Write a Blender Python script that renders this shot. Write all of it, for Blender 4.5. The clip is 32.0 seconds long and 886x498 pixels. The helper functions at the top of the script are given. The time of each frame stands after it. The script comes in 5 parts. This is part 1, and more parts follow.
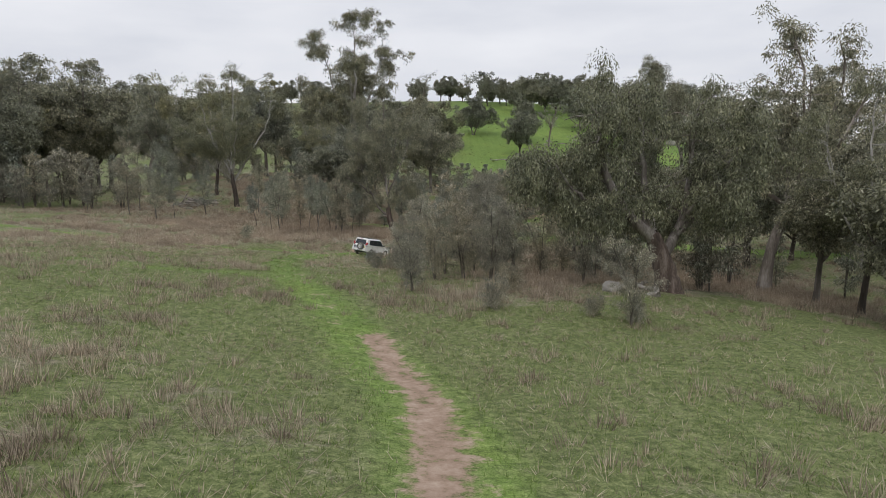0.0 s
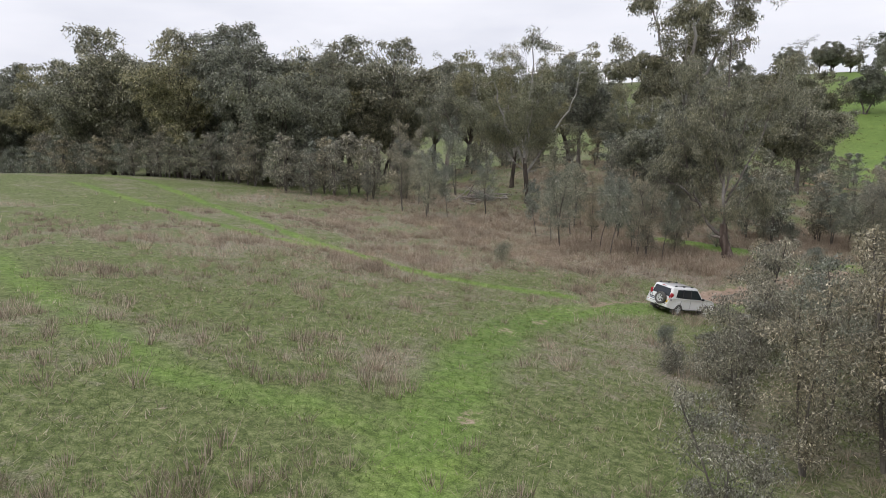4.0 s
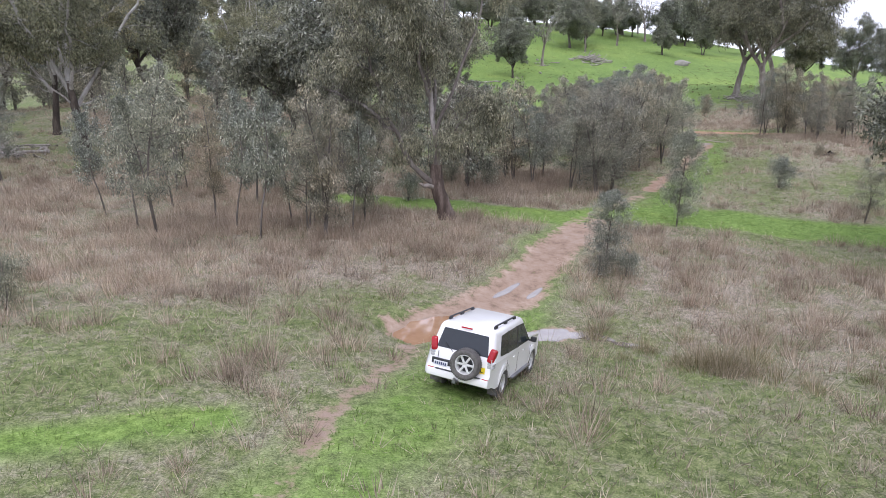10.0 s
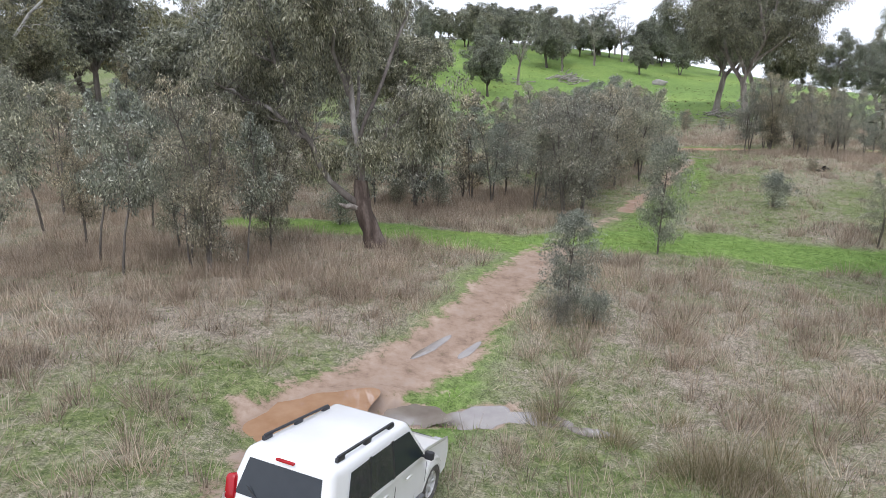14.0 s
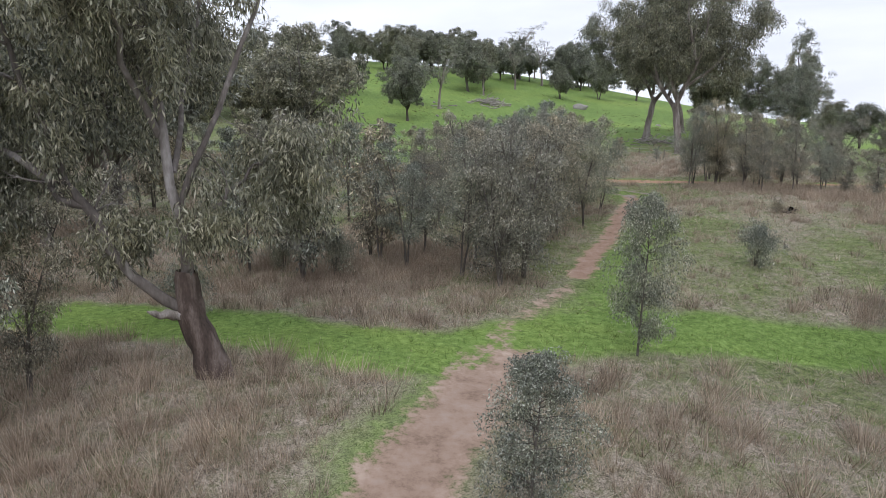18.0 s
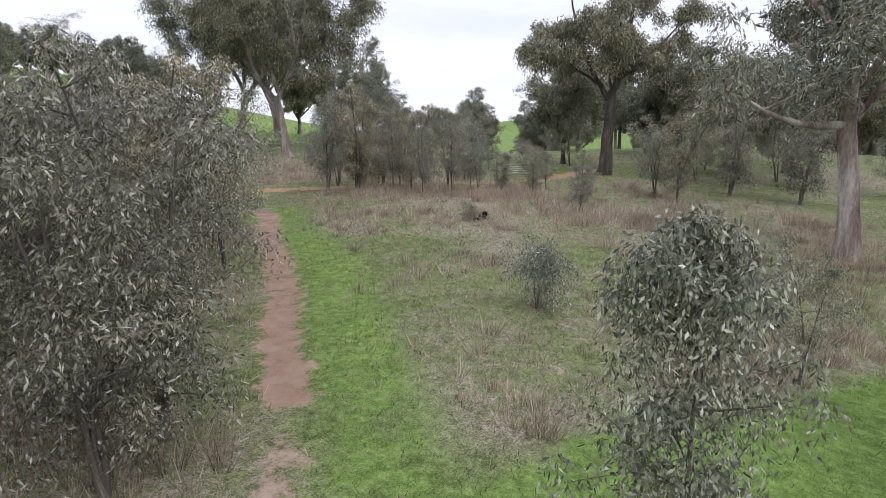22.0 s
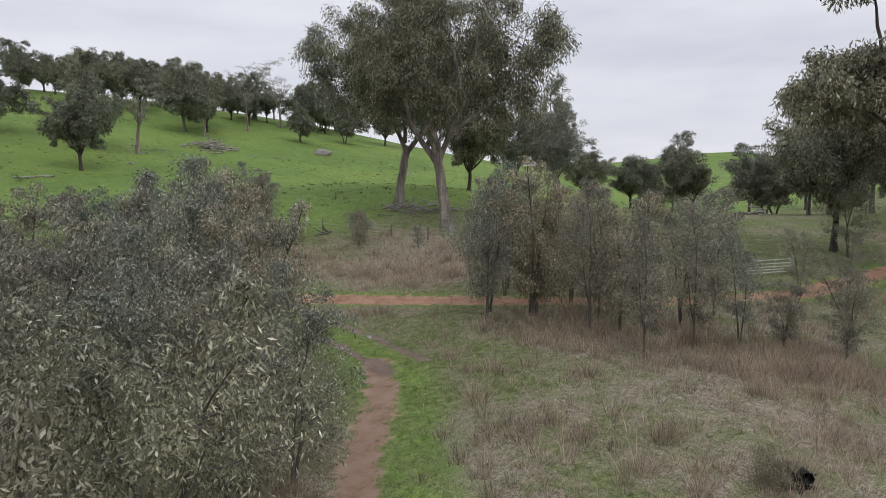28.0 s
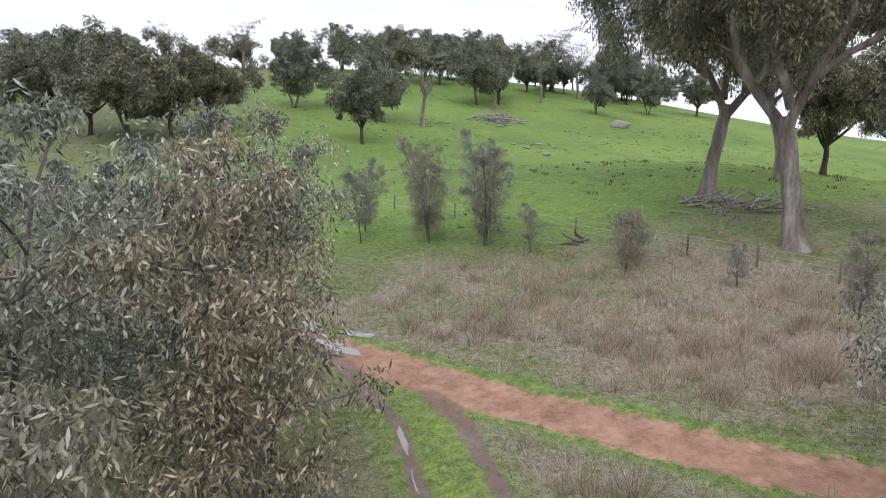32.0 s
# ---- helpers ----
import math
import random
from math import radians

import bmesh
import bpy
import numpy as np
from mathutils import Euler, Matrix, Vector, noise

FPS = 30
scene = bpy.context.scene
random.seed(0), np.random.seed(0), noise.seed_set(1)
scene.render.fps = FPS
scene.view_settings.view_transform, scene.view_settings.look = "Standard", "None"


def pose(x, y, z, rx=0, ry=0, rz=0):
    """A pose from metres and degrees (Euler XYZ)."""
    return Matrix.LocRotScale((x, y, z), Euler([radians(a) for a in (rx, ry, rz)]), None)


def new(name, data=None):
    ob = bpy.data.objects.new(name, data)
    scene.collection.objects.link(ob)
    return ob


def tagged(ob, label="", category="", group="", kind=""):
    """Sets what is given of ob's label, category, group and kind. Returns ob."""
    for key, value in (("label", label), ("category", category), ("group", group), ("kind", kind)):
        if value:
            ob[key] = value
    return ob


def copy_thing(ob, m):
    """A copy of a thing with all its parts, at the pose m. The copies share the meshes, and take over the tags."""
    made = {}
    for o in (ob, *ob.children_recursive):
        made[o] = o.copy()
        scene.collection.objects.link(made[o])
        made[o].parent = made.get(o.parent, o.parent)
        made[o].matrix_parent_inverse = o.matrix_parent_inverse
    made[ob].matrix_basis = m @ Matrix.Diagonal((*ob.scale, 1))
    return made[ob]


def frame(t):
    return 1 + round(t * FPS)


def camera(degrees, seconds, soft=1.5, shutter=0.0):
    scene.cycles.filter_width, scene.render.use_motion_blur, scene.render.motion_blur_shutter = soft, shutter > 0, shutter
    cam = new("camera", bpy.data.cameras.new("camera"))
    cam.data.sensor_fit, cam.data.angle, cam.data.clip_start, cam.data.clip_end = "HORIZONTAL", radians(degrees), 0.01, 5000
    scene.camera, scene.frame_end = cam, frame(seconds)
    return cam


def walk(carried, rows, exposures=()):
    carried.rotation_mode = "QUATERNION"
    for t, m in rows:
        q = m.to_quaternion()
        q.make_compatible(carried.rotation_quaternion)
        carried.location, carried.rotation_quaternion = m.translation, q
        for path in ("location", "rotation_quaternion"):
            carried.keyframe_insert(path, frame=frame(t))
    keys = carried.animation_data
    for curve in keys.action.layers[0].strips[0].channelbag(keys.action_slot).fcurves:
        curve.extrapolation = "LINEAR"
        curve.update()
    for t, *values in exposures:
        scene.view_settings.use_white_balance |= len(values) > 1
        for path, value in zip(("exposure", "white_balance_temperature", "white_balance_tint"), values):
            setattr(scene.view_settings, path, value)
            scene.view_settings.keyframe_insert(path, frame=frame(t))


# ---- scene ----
cam = camera(69.0, 32.0, soft=0.85)
METRES, EYE, TILT, LEAN, TURN = 140.0, 13.0, -9.0, 0.0, 0.0
EXPOSURES = [(0.0, -0.36, 6450, 12), (3.5, -0.24, 6400, 14), (6.0, 0.15, 6250, 18), (9.0, 0.38, 5900, 21), (13.0, 0.38, 5930, 16), (15.0, 0.2, 6050, 13), (17.0, -0.06, 6020, 14), (19.0, 0.02, 6020, 16), (20.0, 0.02, 6060, 16), (21.0, -0.1, 6080, 16), (22.0, 0.08, 6120, 16), (23.0, 0.12, 6160, 15), (25.0, 0.02, 6140, 16),
             (28.0, -0.42, 6350, 14), (29.0, -0.3, 6300, 15), (30.0, 0.26, 6250, 19), (31.0, 0.28, 6250, 20), (32.0, 0.1, 6120, 17)]
ROWS = [
    (0.0, 0.0, 0.0, 0.0, 0.0, 0.0, -0.0),
    (0.5, 0.0065, 0.0234, 0.0043, 5.94, -0.03, -0.98),
    (1.0, 0.0111, 0.0481, 0.0089, 11.94, -0.34, -1.93),
    (1.5, 0.0132, 0.0738, 0.0137, 17.0, -0.81, -2.7),
    (2.0, 0.0124, 0.0996, 0.0182, 21.41, -1.4, -3.33),
    (2.5, 0.0095, 0.1243, 0.0222, 25.08, -1.89, -3.87),
    (3.0, 0.0052, 0.1463, 0.0258, 27.74, -2.29, -4.23),
    (3.5, -0.0006, 0.1663, 0.0286, 29.21, -2.52, -4.42),
    (5.5, -0.0425, 0.2465, 0.0364, 26.31, -4.22, -3.95),
    (6.0, -0.0552, 0.2682, 0.0384, 23.19, -5.46, -3.49),
    (6.5, -0.0669, 0.2906, 0.0392, 18.85, -6.3, -2.83),
    (7.0, -0.0785, 0.3122, 0.0395, 12.8, -7.36, -1.9),
    (7.5, -0.0884, 0.3317, 0.0394, 5.91, -7.69, -0.76),
    (8.0, -0.0935, 0.3475, 0.0381, 0.23, -7.46, 0.16),
    (8.5, -0.0926, 0.3596, 0.0368, -2.96, -6.98, 0.68),
    (9.0, -0.0884, 0.3689, 0.0357, -4.4, -6.44, 0.92),
    (9.5, -0.083, 0.377, 0.0348, -5.18, -6.07, 0.96),
    (10.0, -0.0773, 0.3849, 0.0344, -5.47, -5.9, 1.0),
    (10.5, -0.0727, 0.3934, 0.0341, -5.8, -5.91, 1.05),
    (11.0, -0.0687, 0.4014, 0.0339, -6.11, -6.18, 1.08),
    (11.5, -0.0651, 0.4082, 0.0337, -6.23, -6.24, 1.09),
    (12.0, -0.062, 0.4139, 0.0333, -6.01, -5.98, 1.08),
    (12.5, -0.0595, 0.4184, 0.0329, -5.84, -5.46, 1.05),
    (13.0, -0.0576, 0.4226, 0.0325, -5.96, -4.84, 1.08),
    (13.5, -0.0559, 0.4278, 0.0328, -6.4, -4.44, 1.14),
    (14.0, -0.0542, 0.4341, 0.0334, -7.04, -4.02, 1.27),
    (14.5, -0.0524, 0.4391, 0.0341, -7.68, -3.22, 1.31),
    (16.5, -0.0427, 0.4653, 0.0409, -8.6, -1.42, 1.47),
    (17.0, -0.0397, 0.4776, 0.0437, -9.42, -1.65, 1.59),
    (17.5, -0.0367, 0.4911, 0.0465, -10.69, -1.86, 1.77),
    (18.0, -0.0347, 0.5085, 0.0494, -13.71, -2.32, 2.21),
    (18.5, -0.0345, 0.5288, 0.0527, -19.52, -3.07, 3.11),
    (19.0, -0.0349, 0.5487, 0.0552, -26.55, -3.9, 4.15),
    (19.5, -0.0332, 0.5713, 0.0569, -35.2, -4.6, 5.26),
    (20.0, -0.0272, 0.5893, 0.0563, -40.67, -4.42, 5.91),
    (20.5, -0.0173, 0.6072, 0.0549, -45.17, -3.61, 6.38),
    (21.0, -0.0083, 0.6213, 0.0544, -48.53, -3.19, 6.76),
    (21.5, 0.0002, 0.6314, 0.0555, -50.53, -4.04, 6.92),
    (22.0, 0.006, 0.6355, 0.0578, -50.54, -4.43, 6.86),
    (22.5, 0.0088, 0.6364, 0.0605, -48.29, -4.36, 6.62),
    (23.0, 0.0103, 0.6369, 0.0636, -46.83, -4.44, 6.44),
    (23.5, 0.0141, 0.6399, 0.0668, -45.95, -4.82, 6.36),
    (24.0, 0.0224, 0.6468, 0.07, -44.44, -5.42, 6.18),
    (24.5, 0.0312, 0.6551, 0.0725, -43.17, -5.51, 5.99),
    (25.0, 0.037, 0.6621, 0.0742, -42.31, -4.38, 5.89),
    (25.5, 0.041, 0.6685, 0.0759, -41.71, -1.92, 5.86),
    (27.5, 0.0799, 0.7096, 0.0919, -37.18, 0.74, 5.29),
    (28.0, 0.099, 0.7287, 0.098, -34.89, -0.03, 5.01),
    (28.5, 0.1195, 0.752, 0.1038, -32.09, -1.19, 4.68),
    (29.0, 0.1395, 0.7772, 0.1087, -28.83, -2.38, 4.22),
    (29.5, 0.1582, 0.8017, 0.1122, -24.21, -3.47, 3.51),
    (30.0, 0.174, 0.8228, 0.1145, -18.34, -4.23, 2.69),
    (30.5, 0.1845, 0.8391, 0.1156, -12.89, -4.08, 1.82),
    (31.0, 0.1877, 0.8499, 0.1155, -10.1, -3.08, 1.41),
    (31.5, 0.1859, 0.8575, 0.1159, -9.27, -1.9, 1.33),
    (32.0, 0.1835, 0.8647, 0.1168, -8.84, -0.74, 1.25),
]
walk(cam, [(t, pose(0, 0, EYE, TILT, LEAN, TURN) @ pose(METRES * x, METRES * y, METRES * z, 90 + pitch, roll, yaw)) for t, x, y, z, yaw, pitch, roll in ROWS], EXPOSURES)

# ---- light ----
world = bpy.data.worlds.new("overcast_sky")
scene.world = world
world.use_nodes = True
SUN_AZ, SUN_EL = 200.0, 52.0


def build_world():
    nt = world.node_tree
    nt.nodes.clear()
    out = nt.nodes.new("ShaderNodeOutputWorld")
    bg = nt.nodes.new("ShaderNodeBackground")
    sky = nt.nodes.new("ShaderNodeTexSky")
    sky.sky_type, sky.sun_disc = "NISHITA", False
    sky.sun_elevation, sky.sun_rotation = radians(SUN_EL), radians(SUN_AZ)
    sky.air_density, sky.dust_density = 1.0, 4.0
    # A closed deck of cloud: pale grey, softly mottled, over a little of the blue behind it.
    co = nt.nodes.new("ShaderNodeTexCoord")
    mp = nt.nodes.new("ShaderNodeMapping")
    mp.inputs["Scale"].default_value = (1.2, 1.2, 5.0)
    nz = nt.nodes.new("ShaderNodeTexNoise")
    nz.inputs["Scale"].default_value, nz.inputs["Detail"].default_value = 2.2, 6.0
    nz.inputs["Roughness"].default_value = 0.5
    rp = nt.nodes.new("ShaderNodeValToRGB")
    rp.color_ramp.elements[0].position, rp.color_ramp.elements[0].color = 0.32, (8.3, 8.65, 9.3, 1)
    rp.color_ramp.elements[1].position, rp.color_ramp.elements[1].color = 0.68, (10.8, 11.0, 11.3, 1)
    mx = nt.nodes.new("ShaderNodeMix")
    mx.data_type = "RGBA"
    mx.inputs["Factor"].default_value = 0.93
    nt.links.new(co.outputs["Generated"], mp.inputs["Vector"])
    nt.links.new(mp.outputs["Vector"], nz.inputs["Vector"])
    nt.links.new(nz.outputs["Fac"], rp.inputs["Fac"])
    nt.links.new(sky.outputs["Color"], mx.inputs["A"])
    nt.links.new(rp.outputs["Color"], mx.inputs["B"])
    nt.links.new(mx.outputs["Result"], bg.inputs["Color"])
    bg.inputs["Strength"].default_value = SKY
    nt.links.new(bg.outputs["Background"], out.inputs["Surface"])


SKY = 0.107
build_world()
sun_data = bpy.data.lights.new("sun", "SUN")
sun_data.energy, sun_data.angle, sun_data.color = 0.75, radians(25), (1.0, 0.96, 0.9)
sun = new("sun", sun_data)
sun.rotation_euler = Euler((radians(90 - SUN_EL), 0, radians(180 - SUN_AZ)))

# ---- materials ----


class Mat:
    """A small node builder."""

    def __init__(self, name):
        self.m = bpy.data.materials.new(name)
        self.m.use_nodes = True
        self.t = self.m.node_tree
        self.b = self.t.nodes["Principled BSDF"]
        self.co = self.t.nodes.new("ShaderNodeTexCoord")

    def node(self, kind, **given):
        n = self.t.nodes.new(kind)
        for k, v in given.items():
            n.inputs[k.replace("_", " ")].default_value = v
        return n

    def link(self, a, b):
        self.t.links.new(a, b)

    def noise(self, scale, detail=4.0, rough=0.55, stretch=(1, 1, 1), space="Object"):
        n = self.node("ShaderNodeTexNoise", Scale=scale, Detail=detail, Roughness=rough)
        mp = self.node("ShaderNodeMapping", Scale=stretch)
        self.link(self.co.outputs[space], mp.inputs["Vector"])
        self.link(mp.outputs["Vector"], n.inputs["Vector"])
        return n.outputs["Fac"]

    def ramp(self, fac, stops):
        n = self.t.nodes.new("ShaderNodeValToRGB")
        e = n.color_ramp.elements
        while len(e) < len(stops):
            e.new(0.5)
        for k, (p, c) in enumerate(stops):
            e[k].position, e[k].color = p, (*c, 1)
        self.link(fac, n.inputs["Fac"])
        return n.outputs["Color"]

    def mix(self, fac, a, b, blend="MIX"):
        n = self.t.nodes.new("ShaderNodeMix")
        n.data_type, n.blend_type = "RGBA", blend
        for sock, v in (("Factor", fac), ("A", a), ("B", b)):
            if isinstance(v, (int, float)):
                n.inputs[sock].default_value = v
            elif isinstance(v, tuple):
                n.inputs[sock].default_value = (*v, 1)
            else:
                self.link(v, n.inputs[sock])
        return n.outputs["Result"]

    def math(self, op, a, b=0.0, clamp=False):
        n = self.t.nodes.new("ShaderNodeMath")
        n.operation, n.use_clamp = op, clamp
        for k, v in enumerate((a, b)):
            if isinstance(v, (int, float)):
                n.inputs[k].default_value = v
            else:
                self.link(v, n.inputs[k])
        return n.outputs[0]

    def bump(self, height, strength=0.4, distance=0.05):
        n = self.node("ShaderNodeBump", Strength=strength, Distance=distance)
        self.link(height, n.inputs["Height"])
        self.link(n.outputs["Normal"], self.b.inputs["Normal"])

    def set(self, **given):
        for k, v in given.items():
            sock = self.b.inputs[k.replace("_", " ")]
            if isinstance(v, tuple):
                sock.default_value = (*v, 1)
            elif isinstance(v, (int, float)):
                sock.default_value = v
            else:
                self.link(v, sock)
        return self.m


def island(m):
    g = m.t.nodes.new("ShaderNodeNewGeometry")
    return g.outputs["Random Per Island"]


def leaf_material(name, dark, mid, pale, rough=0.5, big=0.75):
    m = Mat(name)
    # Leaf tone varies at random; the palest end paints in glints.
    c = m.ramp(island(m), [(0.0, tuple(0.7 * v for v in dark)), (0.4, tuple(0.92 * v for v in mid)), (0.78, tuple(1.4 * v for v in mid)), (1.0, tuple(1.1 * v for v in pale))])
    info = m.t.nodes.new("ShaderNodeObjectInfo")
    tint = m.ramp(info.outputs["Random"], [(0.0, (0.86, 0.88, 0.92)), (0.5, (1, 1, 1)), (1.0, (1.12, 1.05, 0.95))])
    c = m.mix(1.0, c, tint, "MULTIPLY")
    patch = m.ramp(m.noise(big, 3), [(0.34, (0.68, 0.7, 0.7)), (0.66, (1.38, 1.34, 1.24))])
    c = m.mix(1.0, c, patch, "MULTIPLY")
    m.set(Base_Color=c, Roughness=rough, Specular_IOR_Level=0.55)
    # Thin leaves let some light through.
    thin = m.t.nodes.new("ShaderNodeBsdfTranslucent")
    both = m.node("ShaderNodeMixShader", Fac=0.3)
    m.link(c, thin.inputs["Color"])
    m.link(m.b.outputs["BSDF"], both.inputs[1])
    m.link(thin.outputs["BSDF"], both.inputs[2])
    m.link(both.outputs["Shader"], m.t.nodes["Material Output"].inputs["Surface"])
    return m.m


def bark_material(name, dark, mid, pale, scale=3.0):
    m = Mat(name)
    streak = m.noise(scale, 5, 0.6, (1, 1, 0.18))
    fine = m.noise(scale * 9, 4, 0.6, (1, 1, 0.3))
    c = m.ramp(m.math("ADD", m.math("MULTIPLY", streak, 0.75), m.math("MULTIPLY", fine, 0.25)), [(0.34, dark), (0.5, mid), (0.66, pale)])
    m.bump(m.math("ADD", streak, fine), 0.6, 0.04)
    return m.set(Base_Color=c, Roughness=0.9)


def plain(name, colour, rough=0.5, metal=0.0, vary=0.12, scale=6.0, relief=0.0):
    m = Mat(name)
    n = m.noise(scale, 5)
    lo, hi = (tuple(v * (1 - vary) for v in colour), tuple(min(1, v * (1 + vary)) for v in colour))
    if relief:
        m.bump(m.noise(scale * 6, 4), relief, 0.02)
    return m.set(Base_Color=m.ramp(n, [(0.3, lo), (0.7, hi)]), Roughness=rough, Metallic=metal)


LEAF_GUM = leaf_material("gum_leaves", (0.11, 0.117, 0.085), (0.245, 0.253, 0.19), (0.54, 0.54, 0.47), 0.36)
LEAF_OLIVE = leaf_material("olive_gum_leaves", (0.11, 0.115, 0.07), (0.235, 0.24, 0.15), (0.44, 0.43, 0.31), 0.4)
BARK_WHITE_TONES = ((0.17, 0.15, 0.13), (0.4, 0.38, 0.35), (0.62, 0.6, 0.57))
LEAF_DARK = leaf_material("dark_gum_leaves", (0.09, 0.097, 0.07), (0.2, 0.21, 0.152), (0.43, 0.44, 0.365), 0.4)
LEAF_GREY = leaf_material("grey_sapling_leaves", (0.115, 0.127, 0.1), (0.265, 0.282, 0.222), (0.76, 0.78, 0.71), 0.3)
LEAF_BROWN = leaf_material("brownish_sapling_leaves", (0.125, 0.119, 0.09), (0.275, 0.261, 0.202), (0.74, 0.72, 0.64), 0.32)
BARK_BASE = bark_material("fluted_dark_bark", (0.03, 0.022, 0.018), (0.11, 0.08, 0.065), (0.27, 0.22, 0.19), 2.2)
BARK_LIMB = bark_material("grey_limb_bark", (0.07, 0.058, 0.05), (0.2, 0.175, 0.155), (0.46, 0.43, 0.4), 1.2)
BARK_DARK = bark_material("dark_rough_bark", (0.03, 0.024, 0.02), (0.075, 0.06, 0.05), (0.15, 0.125, 0.1))
BARK_PALE = bark_material("smooth_pale_bark", (0.08, 0.062, 0.05), (0.25, 0.215, 0.185), (0.5, 0.46, 0.42), 1.1)
BARK_WHITE = bark_material("white_bark", *BARK_WHITE_TONES, 1.4)
BARK_PEEL = bark_material("peeling_bark", (0.085, 0.05, 0.038), (0.32, 0.255, 0.225), (0.72, 0.68, 0.64), 0.9)
BARK_GREY = bark_material("grey_bark", (0.06, 0.052, 0.045), (0.16, 0.14, 0.12), (0.3, 0.28, 0.25), 2.2)
DEADWOOD = bark_material("weathered_dead_wood", (0.15, 0.125, 0.105), (0.37, 0.335, 0.3), (0.62, 0.59, 0.55), 4.0)


def ground_material():
    m = Mat("pasture_ground")
    att = m.t.nodes.new("ShaderNodeAttribute")
    att.attribute_name = "cover"
    sep = m.t.nodes.new("ShaderNodeSeparateColor")
    m.link(att.outputs["Color"], sep.inputs["Color"])
    dirt, lush, dry = sep.outputs["Red"], sep.outputs["Green"], sep.outputs["Blue"]
    big, mid, fine = m.noise(0.12, 5, 0.6), m.noise(1.3, 6, 0.62), m.noise(5.0, 7, 0.75)
    blades = m.noise(20.0, 5, 0.8)
    clod = m.noise(3.4, 7, 0.72)
    green = m.ramp(m.math("ADD", m.math("MULTIPLY", clod, 0.5), m.math("MULTIPLY", blades, 0.5)),
                   [(0.39, (0.052, 0.068, 0.024)), (0.5, (0.15, 0.187, 0.066)), (0.61, (0.34, 0.36, 0.17))])
    straw = m.ramp(m.math("ADD", m.math("MULTIPLY", fine, 0.45), m.math("MULTIPLY", blades, 0.55)),
                   [(0.39, (0.088, 0.074, 0.056)), (0.49, (0.27, 0.228, 0.175)), (0.61, (0.55, 0.48, 0.385))])
    rich = m.ramp(m.math("ADD", m.math("MULTIPLY", clod, 0.5), m.math("MULTIPLY", blades, 0.5)),
                  [(0.38, (0.07, 0.108, 0.024)), (0.5, (0.17, 0.27, 0.058)), (0.62, (0.32, 0.44, 0.13))])
    broad = m.ramp(m.math("ADD", m.math("MULTIPLY", m.noise(0.04, 4), 0.6), m.math("MULTIPLY", m.noise(0.45, 5, 0.65), 0.4)), [(0.36, (0.74, 0.76, 0.8)), (0.5, (1, 1, 1)), (0.64, (1.3, 1.16, 1.15))])
    rich = m.mix(1.0, rich, broad, "MULTIPLY")
    earth = m.ramp(m.math("ADD", m.math("MULTIPLY", mid, 0.6), m.math("MULTIPLY", fine, 0.4)),
                   [(0.32, (0.19, 0.13, 0.092)), (0.5, (0.39, 0.28, 0.208)), (0.68, (0.56, 0.44, 0.35))])

    def mask(value, lo, hi, amount):
        v = m.math("ADD", value, m.math("MULTIPLY", m.math("SUBTRACT", mid, 0.5), amount))
        v = m.math("ADD", v, m.math("MULTIPLY", m.math("SUBTRACT", fine, 0.5), amount * 0.8))
        r = m.node("ShaderNodeMapRange", From_Min=lo, From_Max=hi)
        m.link(v, r.inputs["Value"])
        return r.outputs["Result"]

    dryness = m.math("ADD", dry, m.math("ADD", m.math("MULTIPLY", m.math("SUBTRACT", big, 0.5), 0.8), m.math("MULTIPLY", m.math("SUBTRACT", m.noise(0.42, 5, 0.6), 0.5), 0.7)))
    c = m.mix(mask(dryness, 0.22, 0.78, 1.25), green, straw)
    c = m.mix(mask(lush, 0.3, 0.75, 0.9), c, rich)
    rust = m.t.nodes.new("ShaderNodeAttribute")
    rust.attribute_name = "rust"
    earth = m.mix(rust.outputs["Fac"], earth, m.mix(1.0, earth, (1.1, 0.9, 0.8), "MULTIPLY"))
    wet = mask(att.outputs["Alpha"], 0.35, 0.7, 0.6)
    earth = m.mix(wet, earth, m.mix(1.0, earth, (0.55, 0.53, 0.54), "MULTIPLY"))
    bare = mask(dirt, 0.34, 0.66, 1.7)
    c = m.mix(bare, c, earth)
    m.bump(m.math("ADD", m.math("MULTIPLY", fine, 0.6), blades), 0.3, 0.06)
    gloss = m.math("SUBTRACT", 0.95, m.math("MULTIPLY", m.math("MULTIPLY", wet, bare), 0.6))
    return m.set(Base_Color=c, Roughness=gloss, Specular_IOR_Level=0.25)


GROUND_MAT = ground_material()

# ---- the lie of the land ----
MOUNDS = [
    (-10, 5, 45, 40, 9.09), (-45, 45, 40, 35, 3.59), (12, 30, 26, 26, 0.39), (-110, 70, 60, 60, 7.63), (-50, 112, 35, 35, 0.2), (0, 80, 22, 16, 1.07), (8, 95, 30, 14, 0.75), (28, 110, 25, 16, 1.65), (60, 125, 30, 25, 0.9), (40, 150, 25, 18, 1.24), (60, 185, 40, 35, 7.69), (-40, 160, 45, 45, 7.17), (110, 120, 50, 50, 5.94), (1700, 1130, 260, 260, 42), (-3, 22, 16, 16, -2.44), (-2, 76, 9, 7, -1.54), (15, 45, 14, 14, 0.88), (36, 122, 14, 14, 1.27), (14, 88, 10, 8, -1.13), (-8, 90, 9, 7, 0.15),
]
LEVEL = -1.07


